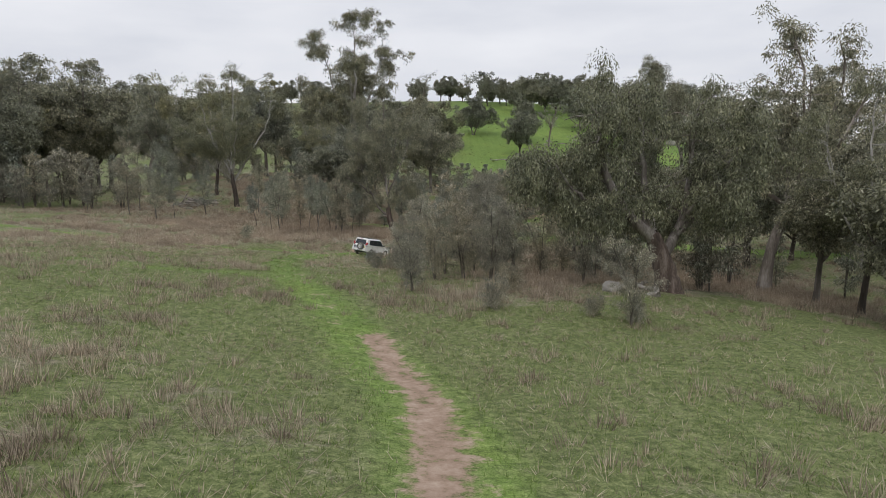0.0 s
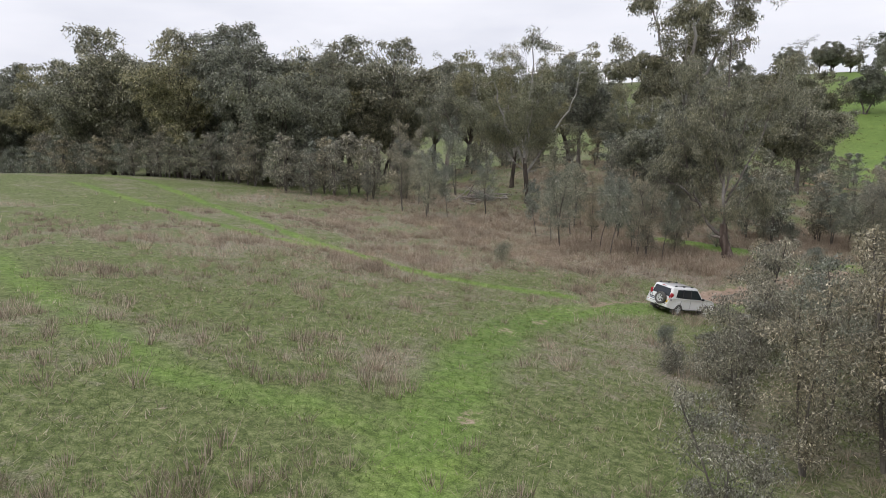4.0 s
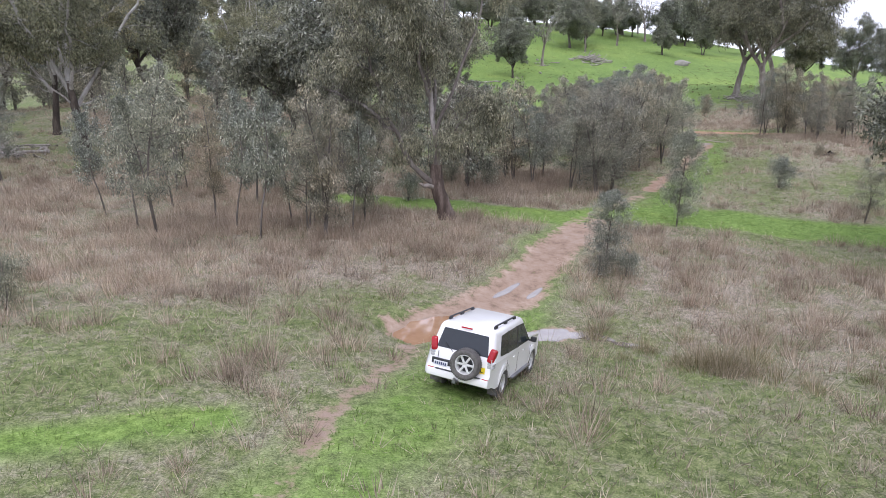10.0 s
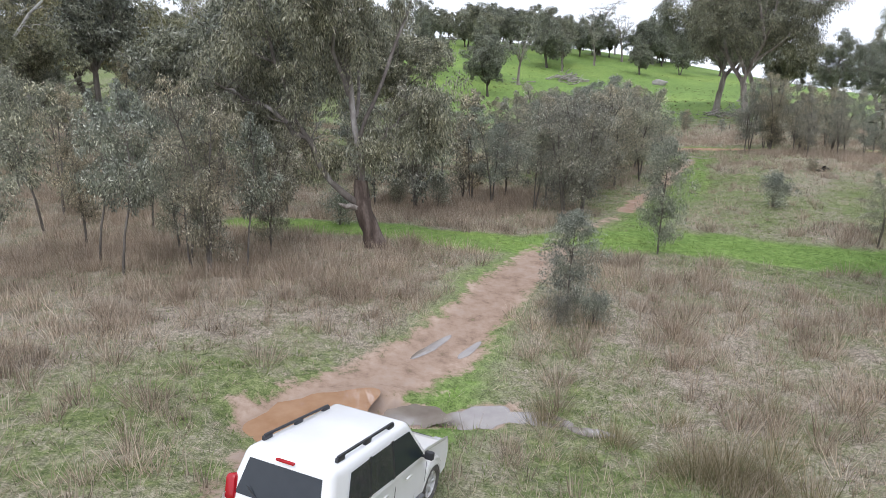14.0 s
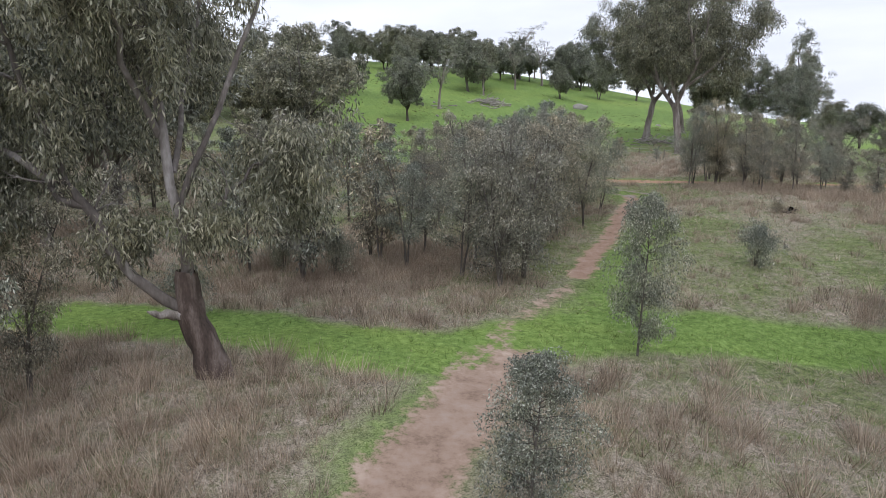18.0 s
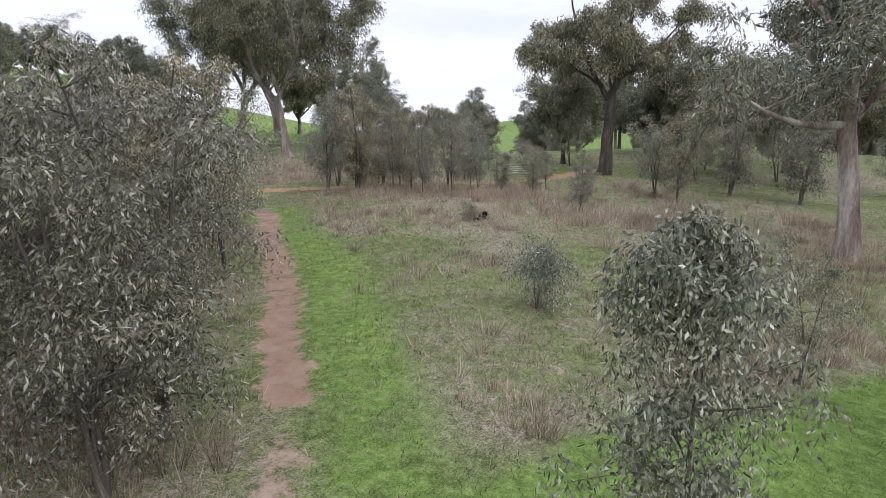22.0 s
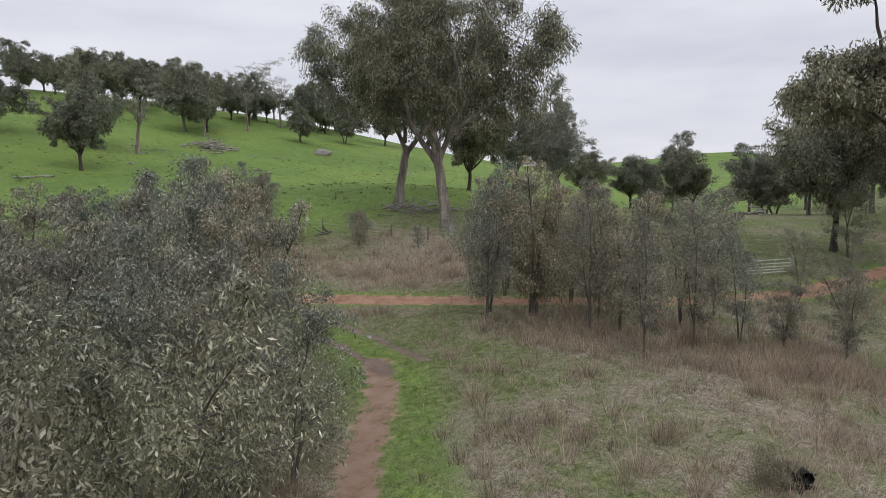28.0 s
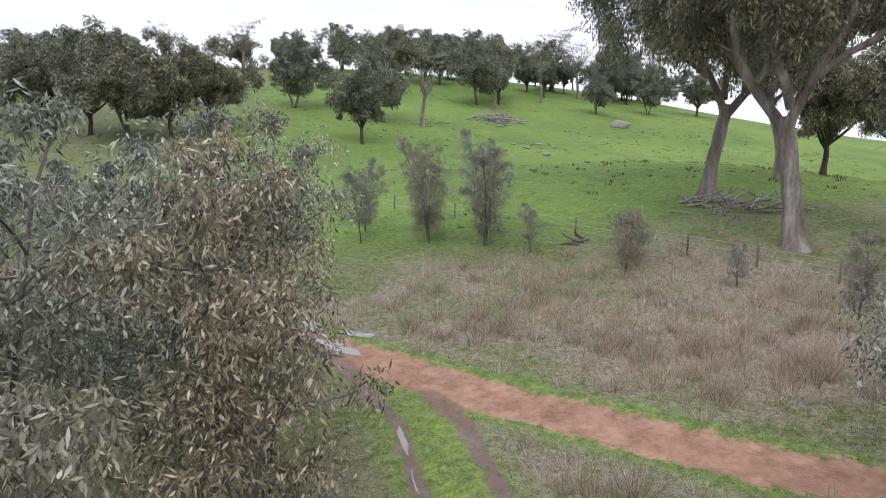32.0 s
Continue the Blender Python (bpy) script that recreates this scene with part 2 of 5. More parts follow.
def land(x, y):
    """Height of the ground, without its small roughness."""
    x, y = np.asarray(x, float), np.asarray(y, float)
    z = LEVEL + sum(a * np.exp(-(((x - u) / p) ** 2) - ((y - v) / q) ** 2) for u, v, p, q, a in MOUNDS)
    s = np.clip((y - 150 - 0.25 * np.abs(x - 20)) / 330, 0, 1)
    s = s * s * (3 - 2 * s)
    side = 1 / (1 + np.exp(np.clip((x - 195 - 0.12 * (y - 150)) / 55, -40, 40)))
    return z + 47 * s * (0.2 + 0.8 * side)


def rough(x, y):
    """Hummocks of a decimetre or so."""
    return 0.05 * np.sin(1.3 * x + 0.7 * np.sin(0.9 * y)) * np.cos(1.1 * y + 0.5 * x) + 0.03 * np.sin(3.1 * x + 1.7 * y) * np.sin(2.7 * y - x)


def along(x, y, pts):
    """Distance from a polyline."""
    best = np.full(np.shape(x), 1e9)
    for (ax, ay), (bx, by) in zip(pts, pts[1:]):
        dx, dy = bx - ax, by - ay
        s = np.clip(((x - ax) * dx + (y - ay) * dy) / (dx * dx + dy * dy), 0, 1)
        best = np.minimum(best, np.hypot(x - ax - s * dx, y - ay - s * dy))
    return best


def band(d, width, soft):
    return np.clip((width - d) / soft + 0.5, 0, 1)


TRACK = [(3, -14), (1, 5), (0.1, 14), (-1.3, 21), (-5.6, 32), (-9.5, 40), (-12.8, 49), (-14, 56), (-12.8, 63), (-9, 70), (-6.5, 75), (-5.5, 79), (-2.5, 85), (0.5, 89.5), (3.4, 92.6), (8.8, 97), (13, 102.5), (18, 109), (23, 117), (27, 125), (28.6, 134), (27.5, 141)]
BARE = [(0.1, 9.5), (0, 12.5), (-0.3, 16.5), (-0.7, 20.3), (-1.9, 23.6), (-2.6, 26.4), (-3.2, 28)]
WORN = [(8.4, 99.4), (4.9, 95.9), (2.2, 92.6), (0.6, 90.4)]
MUD = [(-9.6, 75.5), (-7, 78), (-4.5, 81.2), (-2, 85), (0.8, 89)]
MUD_TAIL = [(0.8, 89), (2.4, 91)]
STRIP = [(9.7, 101), (10.6, 102.3), (12.7, 105.2), (15.6, 109), (18.3, 113), (21, 117), (23.5, 120.8), (26.3, 124.6), (27.4, 127.5)]
ROAD = [(-20, 178), (6, 163), (18, 153), (24, 148), (28, 143.8), (32, 139.8), (36, 135.8), (40, 131.5), (46, 126.5), (56, 123), (68, 122)]
LEFT_LANE = [(-130, 100), (-90, 90.5), (-53, 75), (-39, 69), (-25.5, 65), (-19, 65.5), (-14.5, 67)]
LOW_LANE = [(-80, 56), (-51, 47.4), (-33, 42.3), (-26, 40.5), (-18.5, 38.6), (-12, 40)]
CROSS = [(-14, 99), (-6.2, 95.4), (-3, 92.6), (0, 91), (3.5, 92.6), (7.6, 93.6), (12.8, 93), (20, 89.6), (32, 84), (50, 78)]
RUT_LEFT = [(27.4, 126), (27.7, 131), (27.5, 136), (27.2, 140.5), (24.5, 148), (22.5, 158)]
RUT_RIGHT = [(29.3, 126), (29.6, 131), (29.5, 135), (29.1, 140), (28.3, 142)]
SPOTS = [(-5.2, 30), (-7.3, 35.5), (-6.2, 33), (-13.2, 58.6), (-13.6, 55), (-9.6, 43), (25.6, 123)]
SIDE_RUT = [(-13, 63), (-12.6, 65.6), (-11.9, 68.1), (-11.2, 69.8), (-10.5, 71.4), (-9.8, 74)]
LANE_FORK = [(-90, 79), (-62, 71.7), (-49.7, 68.4), (-41.5, 66.6), (-36, 67)]


def patchy(x, y):
    """Uneven growth, 0 to 1: patches of some metres broken into smaller ones."""
    total = 0.0
    for size, weight, shift in ((6.5, 0.45, 0.0), (2.6, 0.35, 31.7), (1.1, 0.2, 77.3)):
        u, v = x / size + shift, y / size - shift
        i, j = np.floor(u), np.floor(v)
        a, b = u - i, v - j
        a, b = a * a * (3 - 2 * a), b * b * (3 - 2 * b)

        def lot(p, q):
            w = np.sin(p * 127.1 + q * 311.7) * 43758.5453
            return w - np.floor(w)

        total = total + weight * ((lot(i, j) * (1 - a) + lot(i + 1, j) * a) * (1 - b) + (lot(i, j + 1) * (1 - a) + lot(i + 1, j + 1) * a) * b)
    return total


def cover(x, y):
    """How much bare earth, rich grass and dry grass there is."""
    ruts = np.maximum(band(along(x, y, RUT_LEFT), 0.24, 0.35), band(along(x, y, RUT_RIGHT), 0.24, 0.35))
    x, y = x + 0.75 * (patchy(1.6 * x, 1.6 * y) - 0.5), y + 0.75 * (patchy(1.6 * y + 40, 1.6 * x) - 0.5)
    dirt = np.maximum.reduce([
        0.8 * band(along(x, y, BARE), 0.75, 1.0), *(0.42 * np.clip(1.5 - np.hypot(x - a, (y - b) / 1.6) / 0.55, 0, 1) for a, b in SPOTS), band(along(x, y, MUD), 1.15, 1.2), 0.8 * band(along(x, y, MUD_TAIL), 0.9, 1.2),
        0.9 * band(along(x, y, STRIP), 0.62, 0.8), band(along(x, y, ROAD), 1.05, 0.7), 0.95 * ruts,
        *(np.clip(1.7 - basin(x, y, p), 0, 1) for p in PUDDLES if min(p[2], p[3]) > 0.5),
        0.6 * band(along(x, y, SIDE_RUT), 0.35, 0.6), 0.55 * band(along(x, y, WORN), 0.5, 0.8)])
    t = along(x, y, TRACK)
    lush = np.maximum.reduce([
        0.66 * band(t, 1.9, 2.2), 0.85 * band(along(x, y, LEFT_LANE), 0.85, 1.3), 0.62 * band(along(x, y, LOW_LANE), 1.2, 2.0),
        0.75 * band(along(x, y, LANE_FORK), 1.0, 1.6), band(along(x, y, CROSS), 2.2, 1.8), 0.75 * band(along(x, y, ROAD), 1.9, 1.6), np.clip((y - 150 - 0.22 * np.abs(x - 40)) / 18, 0, 1) * (0.3 + 0.65 / (1 + np.exp(-(x - 8) / 6)))])
    gully = np.exp(-((x + 16) / 22) ** 2 - ((y - 90) / 14) ** 2) + 0.8 * np.exp(-((x - 42) / 20) ** 2 - ((y - 112) / 16) ** 2)
    gully += 0.8 * np.exp(-((x - 10) / 15) ** 2 - ((y - 81) / 8.5) ** 2) + np.exp(-((x - 25) / 20) ** 2 - ((y - 60) / 16) ** 2)
    gully += np.exp(-((x + 5) / 12) ** 2 - ((y - 106) / 8) ** 2) + np.exp(-((x - 42) / 16) ** 2 - ((y - 143) / 10) ** 2) + 0.3 * np.exp(-((x + 45) / 30) ** 2 - ((y - 88) / 14) ** 2) + 0.7 * np.exp(-((x + 30) / 42) ** 2 - ((y - 145) / 40) ** 2)
    gully += 0.9 * np.exp(-((x - 7) / 11) ** 2 - ((y - 51) / 10) ** 2)
    gully += 0.5 * np.exp(-((x + 36) / 20) ** 2 - ((y - 110) / 14) ** 2)
    dry = np.clip(0.245 + 0.95 * (patchy(x, y) - 0.5) + 0.24 * np.exp(-((x + 30) / 18) ** 2 - ((y - 62) / 16) ** 2) - 0.2 * np.clip((58 - y) / 16, 0, 1) + 0.5 * gully + 0.12 * np.sin(0.21 * x + 0.4) * np.cos(0.17 * y), 0, 1) * (1 - 0.7 * np.clip((y - 165) / 20, 0, 1) / (1 + np.exp(-(x - 8) / 6)))
    return dirt, lush, np.clip(dry, 0, 1)


def soaked(x, y):
    """How wet the bare earth is: in the ruts and round the puddles."""
    return np.maximum.reduce([band(along(x, y, RUT_LEFT), 0.5, 0.4), band(along(x, y, RUT_RIGHT), 0.5, 0.4), 0.45 * band(along(x, y, SIDE_RUT), 0.5, 0.6), 0.36 * band(along(x, y, MUD), 1.1, 1.0), 0.42 * band(along(x, y, STRIP), 0.9, 0.8),
                              *(0.8 * np.clip(1.7 - basin(x, y, p), 0, 1) for p in PUDDLES if min(p[2], p[3]) > 0.5)])


def spread(lo, hi, step, reach, grow=1.12, close=()):
    """Even steps between lo and hi, halved within the close stretches, and growing ones out to the horizon."""
    mid = [lo]
    while mid[-1] < hi:
        mid.append(mid[-1] + (step / 2 if any(a < mid[-1] < b for a, b in close) else step))
    d, ends = step, []
    at = 0.0
    while at < reach:
        d *= grow
        at += d
        ends.append(at)
    return np.array([lo - e for e in reversed(ends)] + mid + [mid[-1] + e for e in ends])


# Puddles: middle, half-lengths and turn in degrees.
PUDDLES = [(-9.0, 75.5, 1.55, 0.85, 35), (-6.5, 75.9, 0.8, 0.55, 0), (-4.8, 76.1, 0.95, 0.52, 10), (-3.2, 75.8, 0.9, 0.4, -15), (-2.0, 75.1, 0.6, 0.28, -20), (-5.6, 79.9, 1.1, 0.15, 48), (-4.4, 79.8, 0.7, 0.14, 50),
           (27.25, 139.6, 1.0, 0.1, 96), (27.4, 137.3, 0.6, 0.09, 92), (27.55, 135.2, 0.7, 0.1, 88), (27.65, 133.4, 0.4, 0.08, 88), (27.68, 131.4, 0.6, 0.09, 86), (29.55, 131.8, 0.5, 0.08, 86),
           (25.3, 147.2, 1.5, 0.3, -52), (24.2, 149.8, 1.3, 0.35, -70), (26.2, 148.2, 0.8, 0.3, -30), (23, 153.5, 0.9, 0.3, -75)]


def basin(x, y, p):
    a = radians(p[4])
    u, v = x - p[0], y - p[1]
    d = np.hypot((u * np.cos(a) + v * np.sin(a)) / p[2], (v * np.cos(a) - u * np.sin(a)) / p[3])
    return d * (1 + 0.06 * np.sin(3 * np.arctan2(v, u) + p[0]) + 0.08 * np.sin(7 * np.arctan2(v, u) + p[1]))


def surface(x, y):
    """Height of the ground as it is built."""
    dirt, lush, dry = cover(x, y)
    z = land(x, y) + rough(x, y) * (1 - dirt) - 0.07 * dirt
    for p in PUDDLES:
        if min(p[2], p[3]) < 0.5:
            continue
        w = np.clip((1.75 - basin(x, y, p)) / 0.5, 0, 1)
        z = z + w * (float(land(p[0], p[1])) - 0.13 - z)
    return z


def build_ground():
    xs, ys = spread(-66, 80, 0.6, 2600, close=[(-13, 2), (8, 36)]), spread(-10, 182, 0.6, 2600, close=[(8, 29), (70, 92), (98, 150)])
    gx, gy = np.meshgrid(xs, ys)
    gz = surface(gx, gy)
    nx, ny = len(xs), len(ys)
    verts = np.stack([gx, gy, gz], -1).reshape(-1, 3)
    i = (np.arange(ny - 1)[:, None] * nx + np.arange(nx - 1)[None]).ravel()
    faces = np.stack([i, i + 1, i + nx + 1, i + nx], -1)
    me = mesh_of("ground", verts, faces)
    me.polygons.foreach_set("use_smooth", np.ones(len(faces), bool))
    dirt, lush, dry = cover(verts[:, 0], verts[:, 1])
    layer = me.color_attributes.new("cover", "FLOAT_COLOR", "POINT")
    layer.data.foreach_set("color", np.stack([dirt, lush, np.minimum(dry, 0.66), soaked(verts[:, 0], verts[:, 1])], -1).astype(np.float32).ravel())
    red = np.maximum(band(along(verts[:, 0], verts[:, 1], ROAD), 1.8, 0.8), 0.35 * band(along(verts[:, 0], verts[:, 1], STRIP), 1.5, 0.8))
    me.attributes.new("rust", "FLOAT", "POINT").data.foreach_set("value", red.astype(np.float32))
    me.materials.append(GROUND_MAT)
    tagged(new("ground", me), "rolling green pasture with dry tussocks, earth tracks and hills", "ground", kind="structure")


def mesh_of(name, verts, faces):
    """A mesh from arrays of vertices and of three- or four-cornered faces."""
    verts, faces = np.asarray(verts, np.float32), np.asarray(faces, np.int32)
    me = bpy.data.meshes.new(name)
    n, k = faces.shape
    me.vertices.add(len(verts))
    me.vertices.foreach_set("co", verts.ravel())
    me.loops.add(n * k)
    me.loops.foreach_set("vertex_index", faces.ravel())
    me.polygons.add(n)
    me.polygons.foreach_set("loop_start", np.arange(0, n * k, k, dtype=np.int32))
    me.update(calc_edges=True)
    return me


build_ground()

# ---- growing things ----


def tube(path, radii, sides=7, lump=0.0):
    """A tapered tube along a path, fluted and swollen by lump: vertices and quads."""
    path, radii = np.asarray(path, float), np.asarray(radii, float)
    ahead = np.gradient(path, axis=0)
    ahead /= np.linalg.norm(ahead, axis=1)[:, None] + 1e-9
    ref = np.array([1.0, 0.13, 0.07])
    u = np.cross(ahead, ref)
    u /= np.linalg.norm(u, axis=1)[:, None] + 1e-9
    w = np.cross(ahead, u)
    a = np.arange(sides) * 2 * np.pi / sides
    k = np.arange(len(path))[:, None]
    wide = radii[:, None] * (1 + lump * (np.sin(3 * a + 0.5 * k) * 0.6 + np.sin(5 * a - 0.9 * k + 1) * 0.4 + 0.5 * np.sin(1.9 * k + 0.7)))
    ring = path[:, None] + wide[:, :, None] * (np.cos(a)[None, :, None] * u[:, None] + np.sin(a)[None, :, None] * w[:, None])
    n = len(path)
    i, j = np.meshgrid(np.arange(n - 1), np.arange(sides), indexing="ij")
    q = np.stack([i * sides + j, i * sides + (j + 1) % sides, (i + 1) * sides + (j + 1) % sides, (i + 1) * sides + j], -1).reshape(-1, 4)
    return ring.reshape(-1, 3), q


def joined(pieces):
    verts, faces, n = [], [], 0
    for v, f in pieces:
        verts.append(v)
        faces.append(f + n)
        n += len(v)
    return np.concatenate(verts), np.concatenate(faces)


def sweep(rng, start, way, length, n=7, wander=0.12, lift=0.0):
    """A bending line from start along way."""
    pts, p, d = [np.array(start, float)], np.array(start, float), np.array(way, float)
    d /= np.linalg.norm(d)
    for _ in range(n - 1):
        d = d + rng.normal(0, wander, 3) + np.array([0, 0, lift / n])
        d /= np.linalg.norm(d)
        p = p + d * length / (n - 1)
        pts.append(p)
    return np.array(pts)


def leaves(rng, centres, radii, each, length, width, droop=0.8, flat=0.7, dome=0.0):
    """Long narrow leaves, hanging in clumps round the centres: four-cornered blades."""
    k = np.repeat(np.arange(len(centres)), each)
    n = len(k)
    v = rng.normal(size=(n, 3))
    v /= np.linalg.norm(v, axis=1)[:, None]
    v[:, 2] = np.where((v[:, 2] < 0) & (rng.random(n) < dome), -0.55 * v[:, 2], v[:, 2])
    v *= (rng.random(n) ** (0.45 - 0.17 * dome))[:, None]
    base = centres[k] + v * radii[k][:, None] * np.array([1, 1, flat])
    d = rng.normal(size=(n, 3)) * 0.62 + v * 0.35 + np.array([0, 0, -droop])
    d /= np.linalg.norm(d, axis=1)[:, None]
    s = np.cross(d, rng.normal(size=(n, 3)))
    s /= np.linalg.norm(s, axis=1)[:, None] + 1e-9
    size = length * rng.uniform(0.6, 1.35, n)[:, None]
    w = width * rng.uniform(0.7, 1.3, n)[:, None]
    mid = base + d * size * 0.45
    verts = np.stack([base, mid + s * w * 0.5, base + d * size, mid - s * w * 0.5], 1).reshape(-1, 3)
    return verts, np.arange(4 * n).reshape(-1, 4)


def part(name, verts, faces, material, parent, label="", smooth=False):
    me = mesh_of(name, verts, faces)
    if smooth:
        me.polygons.foreach_set("use_smooth", np.ones(len(faces), bool))
    me.materials.append(material)
    ob = new(name, me)
    ob.parent = parent
    if label:
        tagged(ob, label)
    return ob


def crown(thing, foliage, twigs, leafmat, bark):
    """The leaves and the thin wood that bears them."""
    v, f = joined([foliage] + twigs)
    ob = part("crown", v, f, leafmat, thing)
    if twigs:
        ob.data.materials.append(bark)
        ob.data.polygons.foreach_set("material_index", (np.arange(len(f)) >= len(foliage[1])).astype(np.int32))


def make_tree(name, seed, height, spread_r, trunk_r, fork, limbs, subs, clump, each, leaf, droop, bark, leafmat, label, category, stems=1, lean=0.0, rise=0.75, flat=0.7, low=0.35, dead=0, base_flare=1.5, split=False, hang=0.0, ends=(2, 4)):
    """A gum: stems that fork into limbs, limbs with branches, and drooping clumps of leaves at their ends."""
    rng = np.random.default_rng(seed)
    trunks, boughs, centres, radii, owner, limb_no = [], [], [], [], [], -1
    for st in range(stems):
        a = rng.uniform(0, 2 * np.pi)
        out = (0.0 if stems == 1 else 0.25) + lean
        way = np.array([out * np.cos(a), out * np.sin(a), 1.0])
        foot = np.array([0.25 * np.cos(a), 0.25 * np.sin(a), 0]) * (stems > 1) * trunk_r * 4
        r0 = trunk_r * (1 if stems == 1 else 0.7)
        line = sweep(rng, foot - np.array([0, 0, 0.25]), way, height * fork + 0.25, 8, 0.07, 0.15)
        rad = r0 * np.linspace(1.0, 0.72, 8)
        rad[0] *= base_flare
        rad[1] *= 1 + (base_flare - 1) * 0.35
        trunks.append(tube(line, rad, 10))
        tip = line[-1]
        m = max(2, round(limbs / stems))
        for b in range(m):
            f = (b + rng.uniform(-0.3, 0.3)) / m * 2 * np.pi + a
            reach = rng.uniform(0.35, 1.0) if b else 0.12
            end = np.array([np.cos(f) * reach * spread_r, np.sin(f) * reach * spread_r, 0.0])
            top = height * (1 - (1 - rise) * reach - rng.uniform(0, 0.12))
            gap = np.array([end[0], end[1], max(top, tip[2] + 0.1 * height) - tip[2]])
            span = np.linalg.norm(gap)
            start = line[rng.integers(5, 8)] if b else tip
            limb = sweep(rng, start, gap + np.array([0, 0, -0.1 * span]), span * 0.92, 8, 0.13, 0.25)
            lr = r0 * rng.uniform(0.34, 0.5)
            limb_no += 1
            boughs.append(tube(limb, lr * np.linspace(1, 0.22, 8), 6))
            owner.append(limb_no)
            for c in range(subs):
                at = rng.integers(2, 8)
                q = limb[at]
                g = rng.uniform(0, 2 * np.pi)
                way2 = np.array([np.cos(g), np.sin(g), rng.uniform(-0.15, 0.75)])
                ln = spread_r * rng.uniform(0.22, 0.5)
                twig = sweep(rng, q, way2, ln, 5, 0.2, 0.2)
                boughs.append(tube(twig, lr * 0.33 * np.linspace(1, 0.25, 5), 4))
                owner.append(limb_no)
                if c >= dead:
                    for e in ends:
                        centres.append(twig[e] + rng.normal(0, 0.3 * clump, 3))
                        radii.append(clump * rng.uniform(0.55, 1.15))
            centres.append(limb[-1])
            radii.append(clump * rng.uniform(0.7, 1.15))
    thing = tagged(new(name), label, category)
    if split:
        v, f = joined(trunks)
        part("trunk", v, f, bark, thing, smooth=True)
        for own in range(limb_no + 1):
            mine = [t for k, t in zip(owner, boughs) if k == own]
            limb_ob = part("limb", *mine[0], bark, thing, smooth=True)
            for v, f in mine[1:]:
                part("branch", v, f, bark, limb_ob, smooth=True)
    else:
        v, f = joined(trunks)
        part("trunk", v, f, bark, thing, smooth=True)
    if hang:
        # Leafy ends that weep below the branches.
        low_ones = [(c + np.array([*rng.normal(0, 0.35 * clump, 2), -hang * rng.uniform(0.5, 1.2)]), r * rng.uniform(0.5, 0.85)) for c, r in zip(centres, radii) if rng.random() < 0.7]
        centres, radii = centres + [c for c, r in low_ones], radii + [r for c, r in low_ones]
    centres, radii = np.array(centres), np.array(radii)
    keep = centres[:, 2] > low * height * 0.6
    crown(thing, leaves(rng, centres[keep], radii[keep], each, leaf[0], leaf[1], droop, flat + 0.2, 0.6), [] if split else boughs, leafmat, bark)
    return thing


def eased(points, n, rng, wander):
    """A smooth line of n points through the given ones, wandering a little."""
    p = np.asarray(points, float)
    for _ in range(2):
        q = np.empty((2 * len(p) - 2, p.shape[1]))
        q[0::2], q[1::2] = 0.75 * p[:-1] + 0.25 * p[1:], 0.25 * p[:-1] + 0.75 * p[1:]
        p = np.concatenate([p[:1], q, p[-1:]])
    at = np.concatenate([[0], np.cumsum(np.linalg.norm(np.diff(p, axis=0), axis=1))])
    s = np.linspace(0, at[-1], n)
    line = np.stack([np.interp(s, at, p[:, k]) for k in range(p.shape[1])], -1)
    line[1:-1, :3] += rng.normal(0, wander, (n - 2, 3))
    return line


